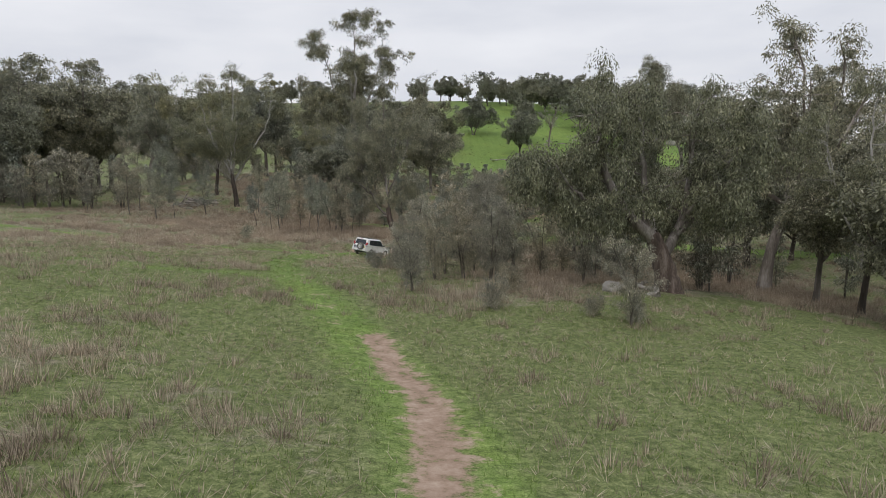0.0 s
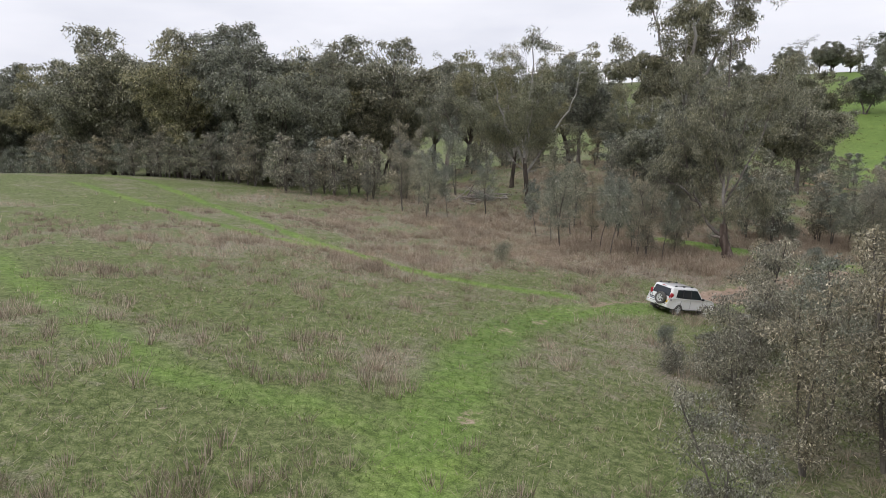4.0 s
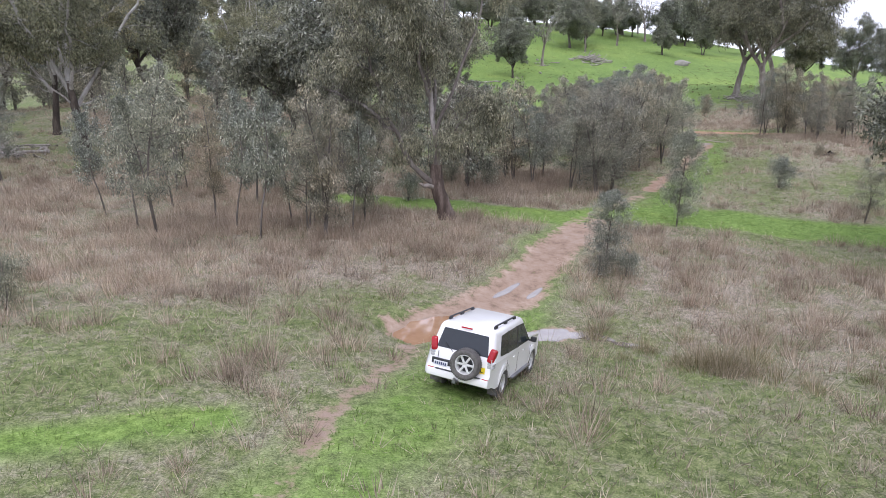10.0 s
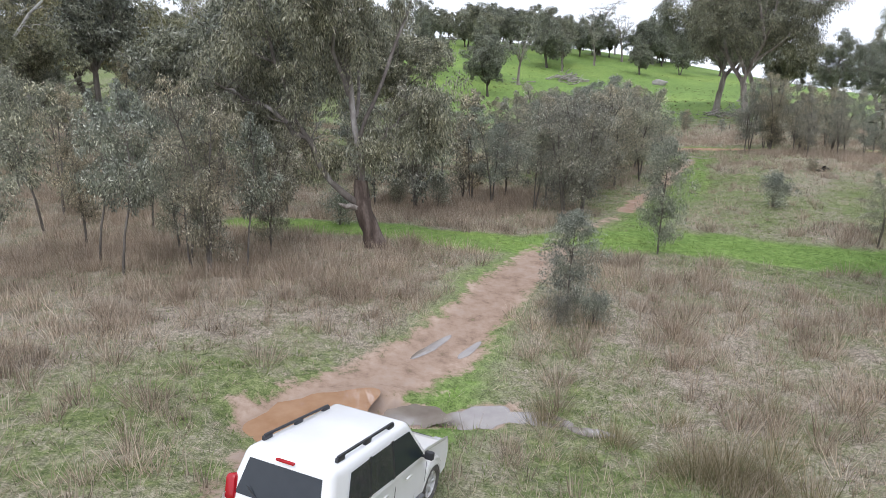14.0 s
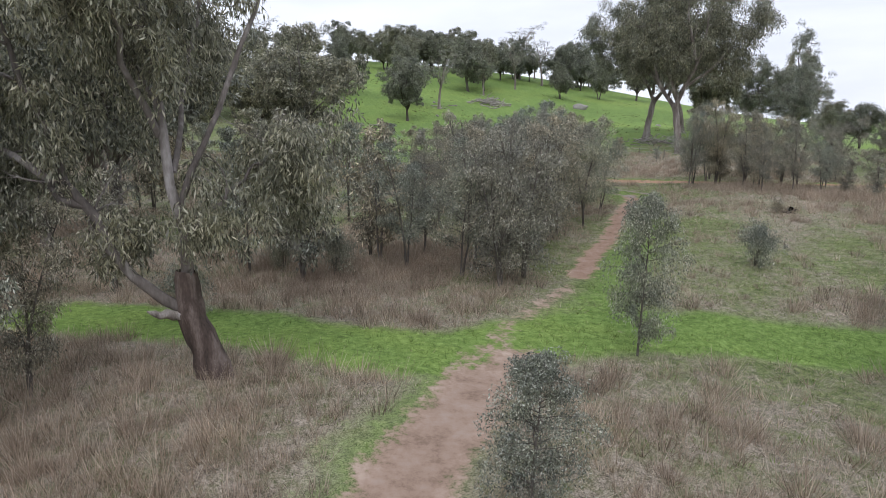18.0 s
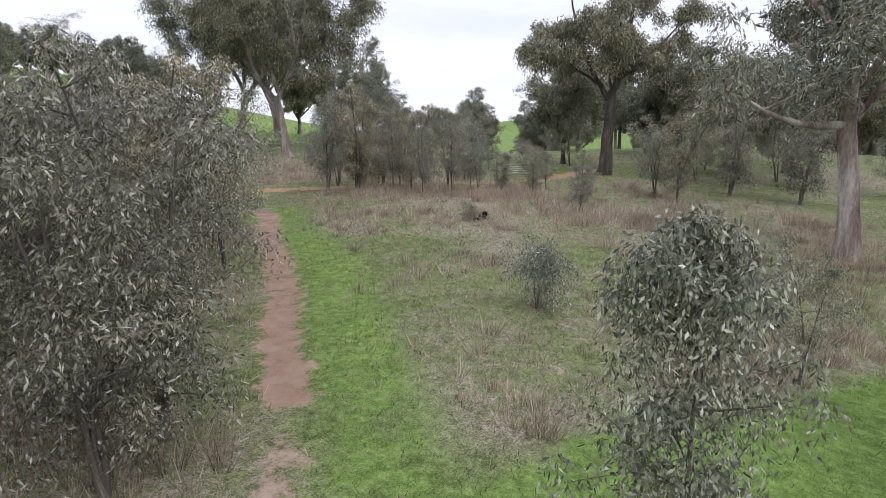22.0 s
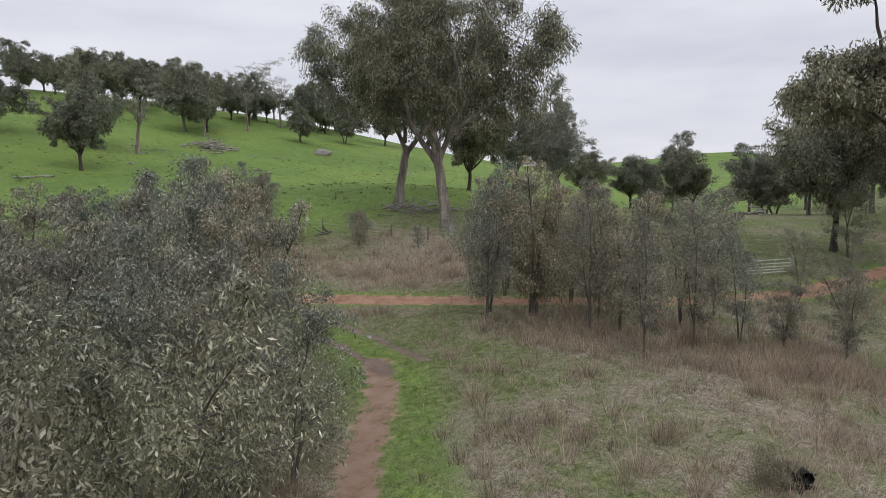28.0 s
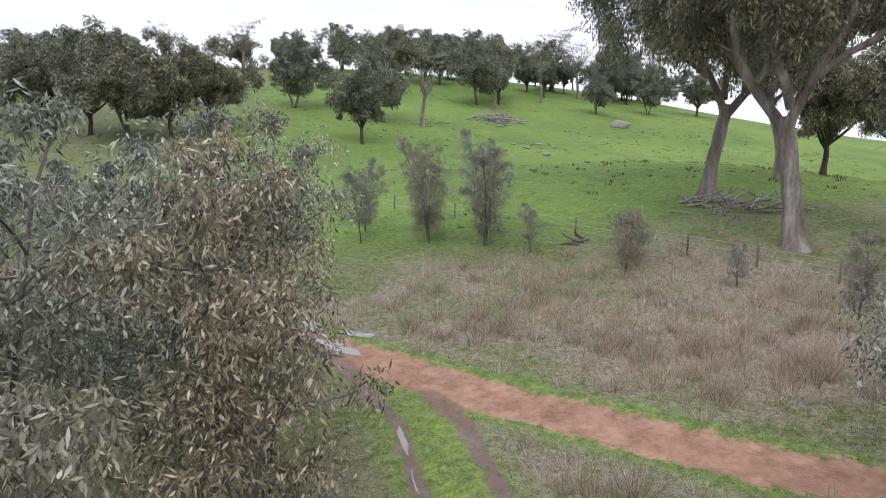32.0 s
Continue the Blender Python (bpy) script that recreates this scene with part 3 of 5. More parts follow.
def make_old_gum(name, seed, trunk, leaders, reach, subs, clump, each, leaf, hang, bark, upper, leafmat, label, floor=3.0, bare=0.2, category="tree", droop=1.0, stretch=1.05):
    """An old gum after its own habit: a trunk (x, y, z, radius), leaders that fork from it, branches that carry hanging clumps of leaves."""
    rng = np.random.default_rng(seed)
    thing = tagged(new(name), label, category)
    stem = eased(trunk, 16, rng, 0.02)
    part("trunk", *tube(stem[:, :3], stem[:, 3], 16, 0.09), bark, thing, smooth=True)
    centres, radii = [], []
    for points, r0 in leaders:
        line = eased(points, 14, rng, 0.09)
        limb = part("limb", *tube(line, r0 * np.linspace(1, 0.14, 14), 9, 0.1), upper, thing, smooth=True)
        axis = np.array([line[0][0], line[0][1]])
        for b in range(subs):
            k = int(rng.integers(4, 14))
            q = line[k]
            away = np.array([q[0] - axis[0], q[1] - axis[1]])
            g = rng.uniform(0, 2 * np.pi)
            way = np.array([np.cos(g) + 0.22 * away[0], np.sin(g) + 0.22 * away[1], rng.uniform(-0.1, 0.8)])
            ln = reach * rng.uniform(0.45, 1.1)
            br = r0 * rng.uniform(0.16, 0.3)
            arm = sweep(rng, q, way, ln, 8, 0.17, 0.1)
            pieces = [tube(arm, br * np.linspace(1, 0.25, 8), 6)]
            dead = rng.random() < bare
            for c in range(3):
                at = arm[int(rng.integers(3, 8))]
                g = rng.uniform(0, 2 * np.pi)
                twig = sweep(rng, at, (np.cos(g), np.sin(g), rng.uniform(-0.5, 0.7)), ln * rng.uniform(0.3, 0.55), 6, 0.25, -0.3)
                pieces.append(tube(twig, br * 0.42 * np.linspace(1, 0.25, 6), 4))
                if not dead:
                    for e in (3, 5):
                        centres.append(twig[e] + np.array([*rng.normal(0, 0.15 * clump, 2), -hang * rng.random()]))
                        radii.append(clump * rng.uniform(0.6, 1.2))
            v, f = joined(pieces)
            part("branch", v, f, upper, limb, smooth=True)
        centres.append(line[-1])
        radii.append(clump)
    centres, radii = np.array(centres), np.array(radii)
    keep = centres[:, 2] > floor
    crown(thing, leaves(rng, centres[keep], radii[keep], each, leaf[0], leaf[1], droop, stretch, 0.45), [], leafmat, bark)
    return thing


def make_sapling(name, seed, height, width, stems, count, leaf, leafmat, label, low=0.25, category="sapling", twigs=26, wander=0.06):
    """A young gum: thin upright stems with short side twigs and leaves from low down to the tip."""
    rng = np.random.default_rng(seed)
    trunks, boughs, centres, radii = [], [], [], []
    for st in range(stems):
        a = rng.uniform(0, 2 * np.pi)
        out = rng.uniform(0.03, 0.16) if stems > 1 else 0.04
        foot = np.array([np.cos(a), np.sin(a), 0]) * (0.03 if stems > 1 else 0.0)
        hgt = height * (1.0 if st == 0 else rng.uniform(0.62, 0.95))
        line = sweep(rng, foot - np.array([0, 0, 0.15]), (out * np.cos(a), out * np.sin(a), 1), hgt, 9, wander, 0.1)
        r0 = 0.0068 * hgt + 0.01
        trunks.append(tube(line, r0 * np.linspace(1, 0.2, 9), 6))
        for b in range(round(twigs / stems ** 0.5)):
            s = rng.uniform(low, 0.97)
            k = s * 8
            i = min(7, int(k))
            q = line[i] + (line[i + 1] - line[i]) * (k - i)
            prof = np.sin(np.pi * min(1, max(0.12, (s - low) / (1.0 - low) * 0.86 + 0.14))) ** 0.7
            g = rng.uniform(0, 2 * np.pi)
            ln = 0.5 * width * prof * rng.uniform(0.45, 1.1) + 0.12
            twig = sweep(rng, q, (np.cos(g), np.sin(g), rng.uniform(0.2, 1.0)), ln, 5, 0.14, -0.15)
            boughs.append(tube(twig, r0 * 0.36 * np.linspace(1, 0.25, 5), 4))
            for e in (2, 4):
                centres.append(twig[e] - np.array([0, 0, 0.1 * rng.random()]))
                radii.append(max(0.15, 0.135 * width * rng.uniform(0.6, 1.3) * (0.55 + 0.45 * prof)))
        centres.append(line[-1])
        radii.append(0.22)
    thing = tagged(new(name), label, category)
    v, f = joined(trunks)
    part("trunk", v, f, BARK_GREY, thing, smooth=True)
    centres, radii = np.array(centres), np.array(radii)
    crown(thing, leaves(rng, centres, radii, max(4, count // len(centres)), leaf[0], leaf[1], 1.05, 1.3, 0.35), boughs, leafmat, BARK_GREY)
    return thing


place_rng, USED = random.Random(7), set()


def put(ob, x, y, scale=1.0, turn=None, group="", label="", wide=1.0, sink=0.04):
    """A copy of a grown thing, standing on the ground."""
    z = float(surface(x, y)) - sink
    turn = place_rng.uniform(0, 360) if turn is None else turn
    m = Matrix.LocRotScale((x, y, z), Euler((0, 0, radians(turn))), (scale * wide, scale * wide, scale))
    if ob.name not in USED:
        USED.add(ob.name)
        ob.matrix_basis = m
        made = ob
    else:
        ob_scale = tuple(ob.scale)
        ob.scale = (1, 1, 1)
        made = copy_thing(ob, m)
        ob.scale = ob_scale
    return tagged(made, label, "", group)


def build_trees():
    gum = {}
    gum["b"] = make_old_gum("gum_tree", 11,
                            [(0.1, 0, -0.4, 0.7), (0, 0, 0.2, 0.5), (-0.15, 0, 0.9, 0.42), (-0.4, 0, 1.7, 0.4), (-0.6, 0.05, 2.3, 0.38), (-0.55, 0.1, 3.2, 0.3)],
                            [([(-0.55, 0.1, 2.9), (-0.6, 0.1, 5), (-1.1, 0.2, 8), (-1.3, 0.4, 12), (-1.0, 0.5, 16), (-1.4, 0.6, 20.5)], 0.17),
                             ([(-0.5, 0, 2.0), (-1.5, -0.1, 2.5), (-2.3, -0.3, 3.4), (-2.9, -0.3, 5.2), (-4.2, -0.2, 8.5), (-5, 0, 13)], 0.17),
                             ([(-0.6, 0.1, 5), (0.4, 0.3, 7.2), (1.5, 0.8, 9.8), (2.4, 1.2, 13), (3.2, 1.4, 17.5)], 0.1),
                             ([(-1.1, 0.2, 8), (-2.2, 0.4, 10.5), (-3.6, 0.9, 14), (-4, 1.2, 18)], 0.09),
                             ([(-0.7, 0.1, 6), (-0.4, 1.6, 8.5), (0.2, 3.2, 11.5), (0.6, 4.2, 15.5)], 0.09),
                             ([(-0.6, 0.1, 4.2), (0.6, 0.2, 5.2), (1.5, 0.6, 6), (2.2, 1.0, 6.6)], 0.1),
                             ([(-2.9, -0.3, 5.2), (-4.4, 0.2, 6.4), (-6.4, 0.6, 7.4), (-8, 0.8, 8.4)], 0.13),
                             ([(-1.0, 0.1, 7), (-1.6, -1.2, 9.5), (-2, -2.2, 13), (-2.2, -2.6, 16)], 0.1)],
                            2.4, 15, 0.62, 200, (0.225, 0.048), 1.8, BARK_BASE, BARK_LIMB, LEAF_GUM,
                            "old gum with a dark forked trunk, grey limbs and drooping crown", 3.2, droop=1.3, stretch=1.25)
    snag = eased([(-0.45, -0.05, 1.85), (-0.9, -0.2, 2.05), (-1.35, -0.3, 2.05), (-1.6, -0.35, 2.2)], 8, np.random.default_rng(4), 0.02)
    part("snag", *tube(snag, [0.2, 0.18, 0.15, 0.14, 0.13, 0.12, 0.1, 0.02], 9, 0.12), DEADWOOD, gum["b"], "pale broken dead snag", True)
    gum["creek"] = make_old_gum("creek_gum", 12,
                                [(0.3, 0, -0.5, 1.25), (0.2, 0, 0.4, 0.95), (0, 0, 1.6, 0.8), (-0.4, 0, 3, 0.72), (-0.9, 0, 4.3, 0.62), (-1.4, 0, 5.2, 0.5)],
                                [([(-1.0, 0, 4.4), (-2.2, 0, 5.8), (-3.8, -0.2, 7.4), (-4.9, -0.2, 9), (-5.6, 0, 12), (-5.4, 0.2, 16.5)], 0.5),
                                 ([(-3.2, -0.1, 6.8), (-4.6, -0.6, 6.9), (-6.4, -0.8, 7.6), (-8.2, -0.6, 9.6), (-9.6, -0.4, 12)], 0.22),
                                 ([(-0.3, 0, 3.2), (0.8, 0.2, 5), (1.6, 0.4, 7.4), (2.0, 0.6, 11), (2.4, 0.8, 16)], 0.4),
                                 ([(0.8, 0.2, 5), (2.6, 0.2, 7), (4.6, 0.6, 9.4), (6.2, 1, 13)], 0.26),
                                 ([(-1.8, 0, 5.5), (-1.4, 0.8, 8.5), (-1.6, 1.4, 12), (-2, 1.6, 17.5)], 0.3),
                                 ([(-0.5, 0.1, 3.5), (-0.2, 2, 6), (0.4, 4.2, 9), (0.6, 5.4, 13)], 0.26),
                                 ([(1.2, 0.3, 6.2), (1.8, -1.4, 8.4), (2.8, -2.8, 11.5), (3.4, -3.4, 15)], 0.2)],
                                3.6, 14, 1.05, 250, (0.29, 0.08), 2.2, BARK_BASE, BARK_LIMB, LEAF_OLIVE,
                                "massive leaning creek gum with dark fluted trunk and weeping olive crown", 3.2, droop=1.4, stretch=1.4)
    gum["fork"] = make_old_gum("paddock_gum", 45,
                               [(-0.2, 0, -0.4, 0.85), (0, 0, 0.5, 0.56), (0.2, 0, 2, 0.46), (0.5, 0, 4, 0.43), (0.8, 0, 5.8, 0.42), (0.9, 0, 6.6, 0.3)],
                               [([(0.8, 0, 5.6), (0.3, 0, 7.6), (-1.2, 0.2, 9.8), (-2.6, 0.4, 13), (-3.4, 0.4, 19)], 0.28),
                                ([(0.8, 0, 5.7), (2.4, 0, 7.6), (3.6, 0.2, 9.8), (4.2, 0.6, 14), (4.0, 0.8, 21)], 0.3),
                                ([(3.0, 0.1, 8.6), (5.2, -0.4, 11), (7.4, -0.6, 14), (8.6, -0.4, 18)], 0.22),
                                ([(-0.4, 0.1, 8.5), (-3, -0.6, 10.5), (-5.6, -1, 13), (-7, -0.8, 17)], 0.2),
                                ([(0.7, 0, 7), (1, 2, 10), (1.6, 4.4, 13.5), (1.4, 5.6, 19)], 0.24),
                                ([(2, 0, 7.2), (1.6, -2, 10.5), (1, -4.2, 14.5), (0.6, -5, 20)], 0.24),
                                ([(-1.8, 0.3, 11.5), (-0.6, 0, 15), (0.4, -0.2, 20), (0.8, 0, 25)], 0.22)],
                               3.8, 14, 1.25, 200, (0.33, 0.09), 1.2, BARK_PALE, BARK_PALE, LEAF_DARK,
                               "large old paddock gum with forked pale trunk and dense dark crown", 8.0, 0.12)
    gum["olive"] = make_old_gum("gum_tree", 23,
                                [(0, 0, -0.4, 0.55), (0, 0, 0.5, 0.36), (-0.15, 0, 2.4, 0.3), (-0.4, 0, 4.4, 0.27), (-0.6, 0, 6, 0.2)],
                                [([(-0.5, 0, 5), (-2.3, 0.2, 9), (-4, 0.4, 13.5), (-4.6, 0.4, 19)], 0.17),
                                 ([(-0.6, 0, 5.8), (-0.3, 0.4, 11), (0.4, 0.5, 16), (0.2, 0.2, 22)], 0.2),
                                 ([(-0.3, 0, 4), (1.6, 0, 7), (4, 0.3, 10.6), (5.8, 0.5, 14), (6.4, 0.6, 18)], 0.16),
                                 ([(-0.4, 0.2, 5), (0, 3, 9), (0.6, 5, 14), (0.6, 5.4, 18)], 0.14),
                                 ([(-0.5, -0.2, 5.4), (-0.8, -2.6, 10), (-1, -4.2, 15)], 0.13),
                                 ([(-1.5, 0.1, 7.5), (-4, -0.4, 10), (-6.6, -0.6, 12.6)], 0.1),
                                 ([(-0.3, 0, 3.9), (1.6, -0.3, 5), (3.9, -0.5, 5.3), (4.6, -0.6, 5.9)], 0.08),
                                 ([(-0.4, 0, 4.3), (-2.4, -0.4, 6.1), (-4.6, -0.6, 7.4)], 0.08)],
                                3.0, 10, 0.95, 150, (0.28, 0.075), 1.2, BARK_DARK, BARK_WHITE, LEAF_OLIVE,
                                "olive-green gum with dark trunk and white bare limbs", 7.6, 0.2)
    gum["tall"] = make_tree("tall_gum_tree", 31, 27, 7.5, 0.5, 0.4, 10, 9, 1.15, 135, (0.34, 0.085), 0.8, BARK_PALE, LEAF_GUM,
                            "tall sparse gum with a smooth pale trunk", "tree", rise=0.68, low=0.45, dead=1, split=True, hang=1.0)
    gum["paddock"] = make_tree("paddock_gum", 43, 25, 9.5, 0.44, 0.28, 12, 10, 1.2, 150, (0.38, 0.1), 0.75, BARK_PALE, LEAF_DARK,
                               "large old paddock gum with pale trunk and dense dark crown", "tree", rise=0.58, low=0.56, dead=1, base_flare=1.35, split=True, hang=1.0, lean=0.08)
    gum["dome"] = make_tree("spreading_gum", 57, 15, 7.2, 0.3, 0.2, 11, 7, 0.95, 100, (0.42, 0.135), 0.6, BARK_DARK, LEAF_DARK,
                            "dark spreading gum standing alone on the green hill", "tree", rise=0.62, low=0.32, ends=(3, 4), hang=0.9)
    gum["dome2"] = make_tree("spreading_gum", 61, 13, 6.6, 0.3, 0.26, 11, 7, 0.95, 100, (0.42, 0.135), 0.6, BARK_GREY, LEAF_DARK,
                             "dark rounded gum on the hill pasture", "tree", rise=0.58, low=0.32, stems=2, ends=(3, 4), hang=0.9)
    gum["thin"] = make_tree("bare_gum", 67, 20, 6.0, 0.4, 0.35, 7, 8, 1.0, 34, (0.4, 0.1), 0.6, BARK_PALE, LEAF_GUM,
                            "half-dead gum with pale bare limbs on the hill", "tree", rise=0.7, low=0.4, dead=3)
    gum["wood"] = make_tree("woodland_gum", 71, 16, 5.2, 0.3, 0.35, 11, 7, 1.05, 135, (0.33, 0.105), 0.7, BARK_GREY, LEAF_GUM,
                            "grey-green woodland gum in the dense tree line", "tree", rise=0.76, low=0.2, hang=0.8)
    gum["wood2"] = make_tree("woodland_gum", 73, 15, 5.0, 0.28, 0.3, 11, 7, 1.05, 135, (0.33, 0.105), 0.7, BARK_DARK, LEAF_OLIVE,
                             "olive woodland gum in the dense tree line", "tree", rise=0.76, low=0.2, hang=0.8)
    gum["wood3"] = make_tree("woodland_gum", 79, 14, 5.6, 0.32, 0.28, 11, 7, 1.05, 135, (0.33, 0.105), 0.6, BARK_DARK, LEAF_DARK,
                             "dark woodland gum in the dense tree line", "tree", rise=0.76, low=0.2, hang=0.8)
    gum["open"] = make_old_gum("old_gum", 83,
                               [(-0.2, 0, -0.4, 0.95), (0, 0, 0.6, 0.64), (0.1, 0, 3, 0.52), (0.3, 0, 6, 0.46), (0.3, 0, 7.4, 0.32)],
                               [([(0.3, 0, 6.4), (-1.6, 0, 9), (-3.2, 0.3, 12.5), (-4, 0.4, 17)], 0.26),
                                ([(0.3, 0, 7), (1.4, 0, 10), (2, 0.3, 14), (2.2, 0.3, 19)], 0.28),
                                ([(0.8, 0, 8.2), (3.4, 0.2, 10), (6, 0.4, 12.5), (7.6, 0.5, 15.5)], 0.17),
                                ([(-0.8, 0, 8), (-3.6, -0.5, 9.4), (-6.4, -0.6, 11.5)], 0.14),
                                ([(0.3, 0, 7), (0.6, 2.6, 10.5), (1, 4.5, 14.5)], 0.17),
                                ([(0.3, 0, 7), (0.2, -2.6, 10.5), (-0.4, -4.5, 14)], 0.17)],
                               2.9, 11, 1.0, 190, (0.33, 0.095), 0.7, BARK_DARK, BARK_DARK, LEAF_GUM,
                               "old gum with black rough bark and open crown", 8.5, 0.15)
    gum["white"] = make_old_gum("white_gum", 37,
                                [(0, 0, -0.4, 0.7), (0, 0, 0.8, 0.48), (0.2, 0, 5, 0.42), (0.2, 0, 11, 0.36), (0.4, 0, 15, 0.26)],
                                [([(0.3, 0, 13), (-1.6, 0, 17), (-3.2, 0.3, 22), (-3.8, 0.4, 27)], 0.2),
                                 ([(0.4, 0, 14.6), (0.8, 0.2, 20), (0.5, 0, 26), (1, 0, 30)], 0.22),
                                 ([(0.3, 0, 14), (2.6, 0, 17.5), (4.2, 0, 22), (4.6, 0, 27)], 0.18),
                                 ([(0.2, 0, 11), (3, 0.5, 13.5), (6, 0.8, 15.5), (8.6, 0.8, 17)], 0.13),
                                 ([(0.2, 0, 12), (-3, -0.5, 15), (-5.8, -0.5, 18.6)], 0.14),
                                 ([(0.3, 0, 13.5), (0.4, 2.4, 17), (0.8, 4, 22)], 0.14),
                                 ([(0.3, 0, 13), (0.2, -2.4, 17), (-0.4, -3.8, 21.5)], 0.14)],
                                3.0, 11, 0.85, 120, (0.33, 0.09), 0.6, BARK_PALE, BARK_WHITE, LEAF_DARK,
                                "tall gum with pale trunk, white upper limbs and sparse crown", 10.0, 0.15)
    gum["red"] = make_tree("river_gum", 89, 24, 8.5, 0.56, 0.42, 8, 9, 1.3, 130, (0.38, 0.09), 0.8, BARK_PEEL, LEAF_GUM,
                           "massive river gum with peeling pale grey bark", "tree", rise=0.66, low=0.5, dead=1, base_flare=1.35, split=True, hang=1.0)
    own = {"creek": 20, "fork": 26, "white": 30, "red": 24, "open": 19, "b": 21, "olive": 22, "tall": 27, "paddock": 25, "dome": 15, "dome2": 13, "thin": 20, "wood": 16, "wood2": 15, "wood3": 14}

    def stand(rows, group):
        for kind, x, y, tall, turn, wide in rows:
            put(gum[kind], x, y, tall / own[kind], turn, group, wide=wide)

    stand([("b", -7.1, 90.4, 21, 0, 1.0), ("olive", -36.4, 113.6, 24, 40, 1.1), ("olive", -43.5, 124, 22, 200, 1.0), ("tall", -58, 128, 24, 30, 1.0), ("tall", -78, 120, 27, 80, 1.1), ("tall", -100, 133, 29, 150, 1.1), ("tall", -128, 142, 30, 10, 1.1), ("olive", -27, 146, 19, 90, 1.0), ("white", -16, 114.5, 34, 10, 1.1), ("wood", -14.2, 111.4, 19, 40, 1.05), ("wood", -18.5, 113, 16, 10, 1.0),
           ("fork", 52.7, 166.8, 27, 332, 1.0), ("fork", 50, 153.5, 28, 120, 1.0), ("tall", 64, 174, 23, 70, 1.1),
           ("dome", 73, 180, 17, 200, 0.9), ("creek", 15.5, 44.0, 16.0, 12, 1.18), ("red", 40.9, 93.8, 24, 80, 1.0),
           ("open", 65, 119.2, 22.5, 310, 0.95), ("wood3", 72, 128, 14, 20, 0.9), ("olive", 30, 45, 17, 100, 0.9), ("tall", 106, 193, 22, 40, 1.2), ("tall", 121.6, 210.4, 35, 0, 0.85), ("paddock", 97, 197, 23, 50, 0.9), ("tall", 126, 214, 30, 120, 0.8), ("wood3", 128, 206, 16, 0, 0.9), ("wood", 109.5, 170.3, 15, 0, 0.8), ("wood3", 103, 174, 11, 60, 1.0), ("wood2", 115.5, 171, 12, 0, 1.0), ("dome2", 130, 190, 11, 0, 1.0), ("tall", 29, 57, 27, 300, 1.0), ("wood3", 70.5, 107.5, 14, 0, 1.0), ("wood", 79, 104.8, 16, 50, 1.0), ("wood3", 86, 117, 17, 90, 1.0)], "old gums along the creek")
    stand([("dome", 30, 254.2, 20, 20, 0.95), ("thin", 45.4, 280, 24, 50, 1.0), ("dome2", 69, 327, 22, 0, 1.0), ("dome2", 36, 284, 21, 0, 0.8), ("dome", 77, 332, 22, 60, 0.8), ("dome", 102.7, 365, 24, 0, 0.8), ("dome2", 128.6, 373, 22, 90, 0.9), ("dome", 141, 376, 22, 200, 0.9), ("dome2", 135, 344, 18, 30, 0.9), ("thin", 73, 320, 18, 120, 0.9),
           ("dome", 80, 343, 22, 130, 0.9), ("dome", -8, 262, 24, 90, 1.0), ("dome2", -17, 266, 23, 10, 1.1), ("dome", -2, 270, 22, 300, 1.0),
           ("dome", -27, 272, 24, 240, 1.1), ("dome2", 14, 300, 19, 70, 1.0), ("dome", -42, 285, 24, 30, 1.1), ("dome2", -58, 296, 22, 80, 1.1), ("dome", -50, 322, 21, 160, 1.0),
           ("dome", 120, 392, 18, 160, 0.9), ("dome2", 110, 330, 15, 0, 0.9), ("thin", 132, 372, 18, 220, 0.9)], "gums on the hill")
    rng = random.Random(5)
    for k in range(104):
        x = -190 + k * 4.6 + rng.uniform(-4, 4) if k < 84 else rng.uniform(25, 190)
        y = rng.uniform(385, 470) - 0.1 * abs(x) if k < 84 else rng.uniform(340, 440)
        if k < 84 and math.sin(0.09 * x + 1) + 0.7 * math.sin(0.23 * x) < -0.35:
            continue
        tall = rng.uniform(1.0, 1.7) if x > 20 else rng.uniform(0.75, 1.35)
        put(gum[rng.choice(["dome", "dome2", "dome", "thin"])], x, y, tall, None, "gums along the ridge", wide=rng.uniform(0.8, 1.25))
    for k in range(190):
        x, y = rng.uniform(-270, -34), 98 + 110 * rng.random() ** 1.4
        if y < 106 + 0.05 * abs(x + 90) or (x > -66 and y < 150):
            continue
        put(gum[rng.choice(["wood", "wood2", "wood3", "wood", "wood2"])], x, y, rng.uniform(1.3, 1.9) + 0.3 * (x < -95), None, "woodland beyond the paddock")
    for k in range(14):
        y = rng.uniform(145, 215)
        put(gum[rng.choice(["wood", "wood2", "wood3"])], rng.uniform(-70, -5) - 0.55 * (y - 122) + 30, y, rng.uniform(0.8, 1.2), None, "trees below the hill")
    for k in range(34):
        x, y = rng.uniform(14, 80), rng.uniform(36, 84)
        if x < 27 and y < 58:
            continue
        put(gum[rng.choice(["wood", "wood2", "wood3", "wood3"])], x, y, rng.uniform(0.75, 1.15), None, "trees along the lower creek")
    for k in range(44):
        x, y = rng.uniform(78, 210), rng.uniform(84, 190)
        if y > 96 + 0.55 * x and x < 140:
            continue
        put(gum[rng.choice(["wood", "wood3", "dome2", "dome"])], x, y, rng.uniform(0.75, 1.25), None, "trees across the lower paddock")


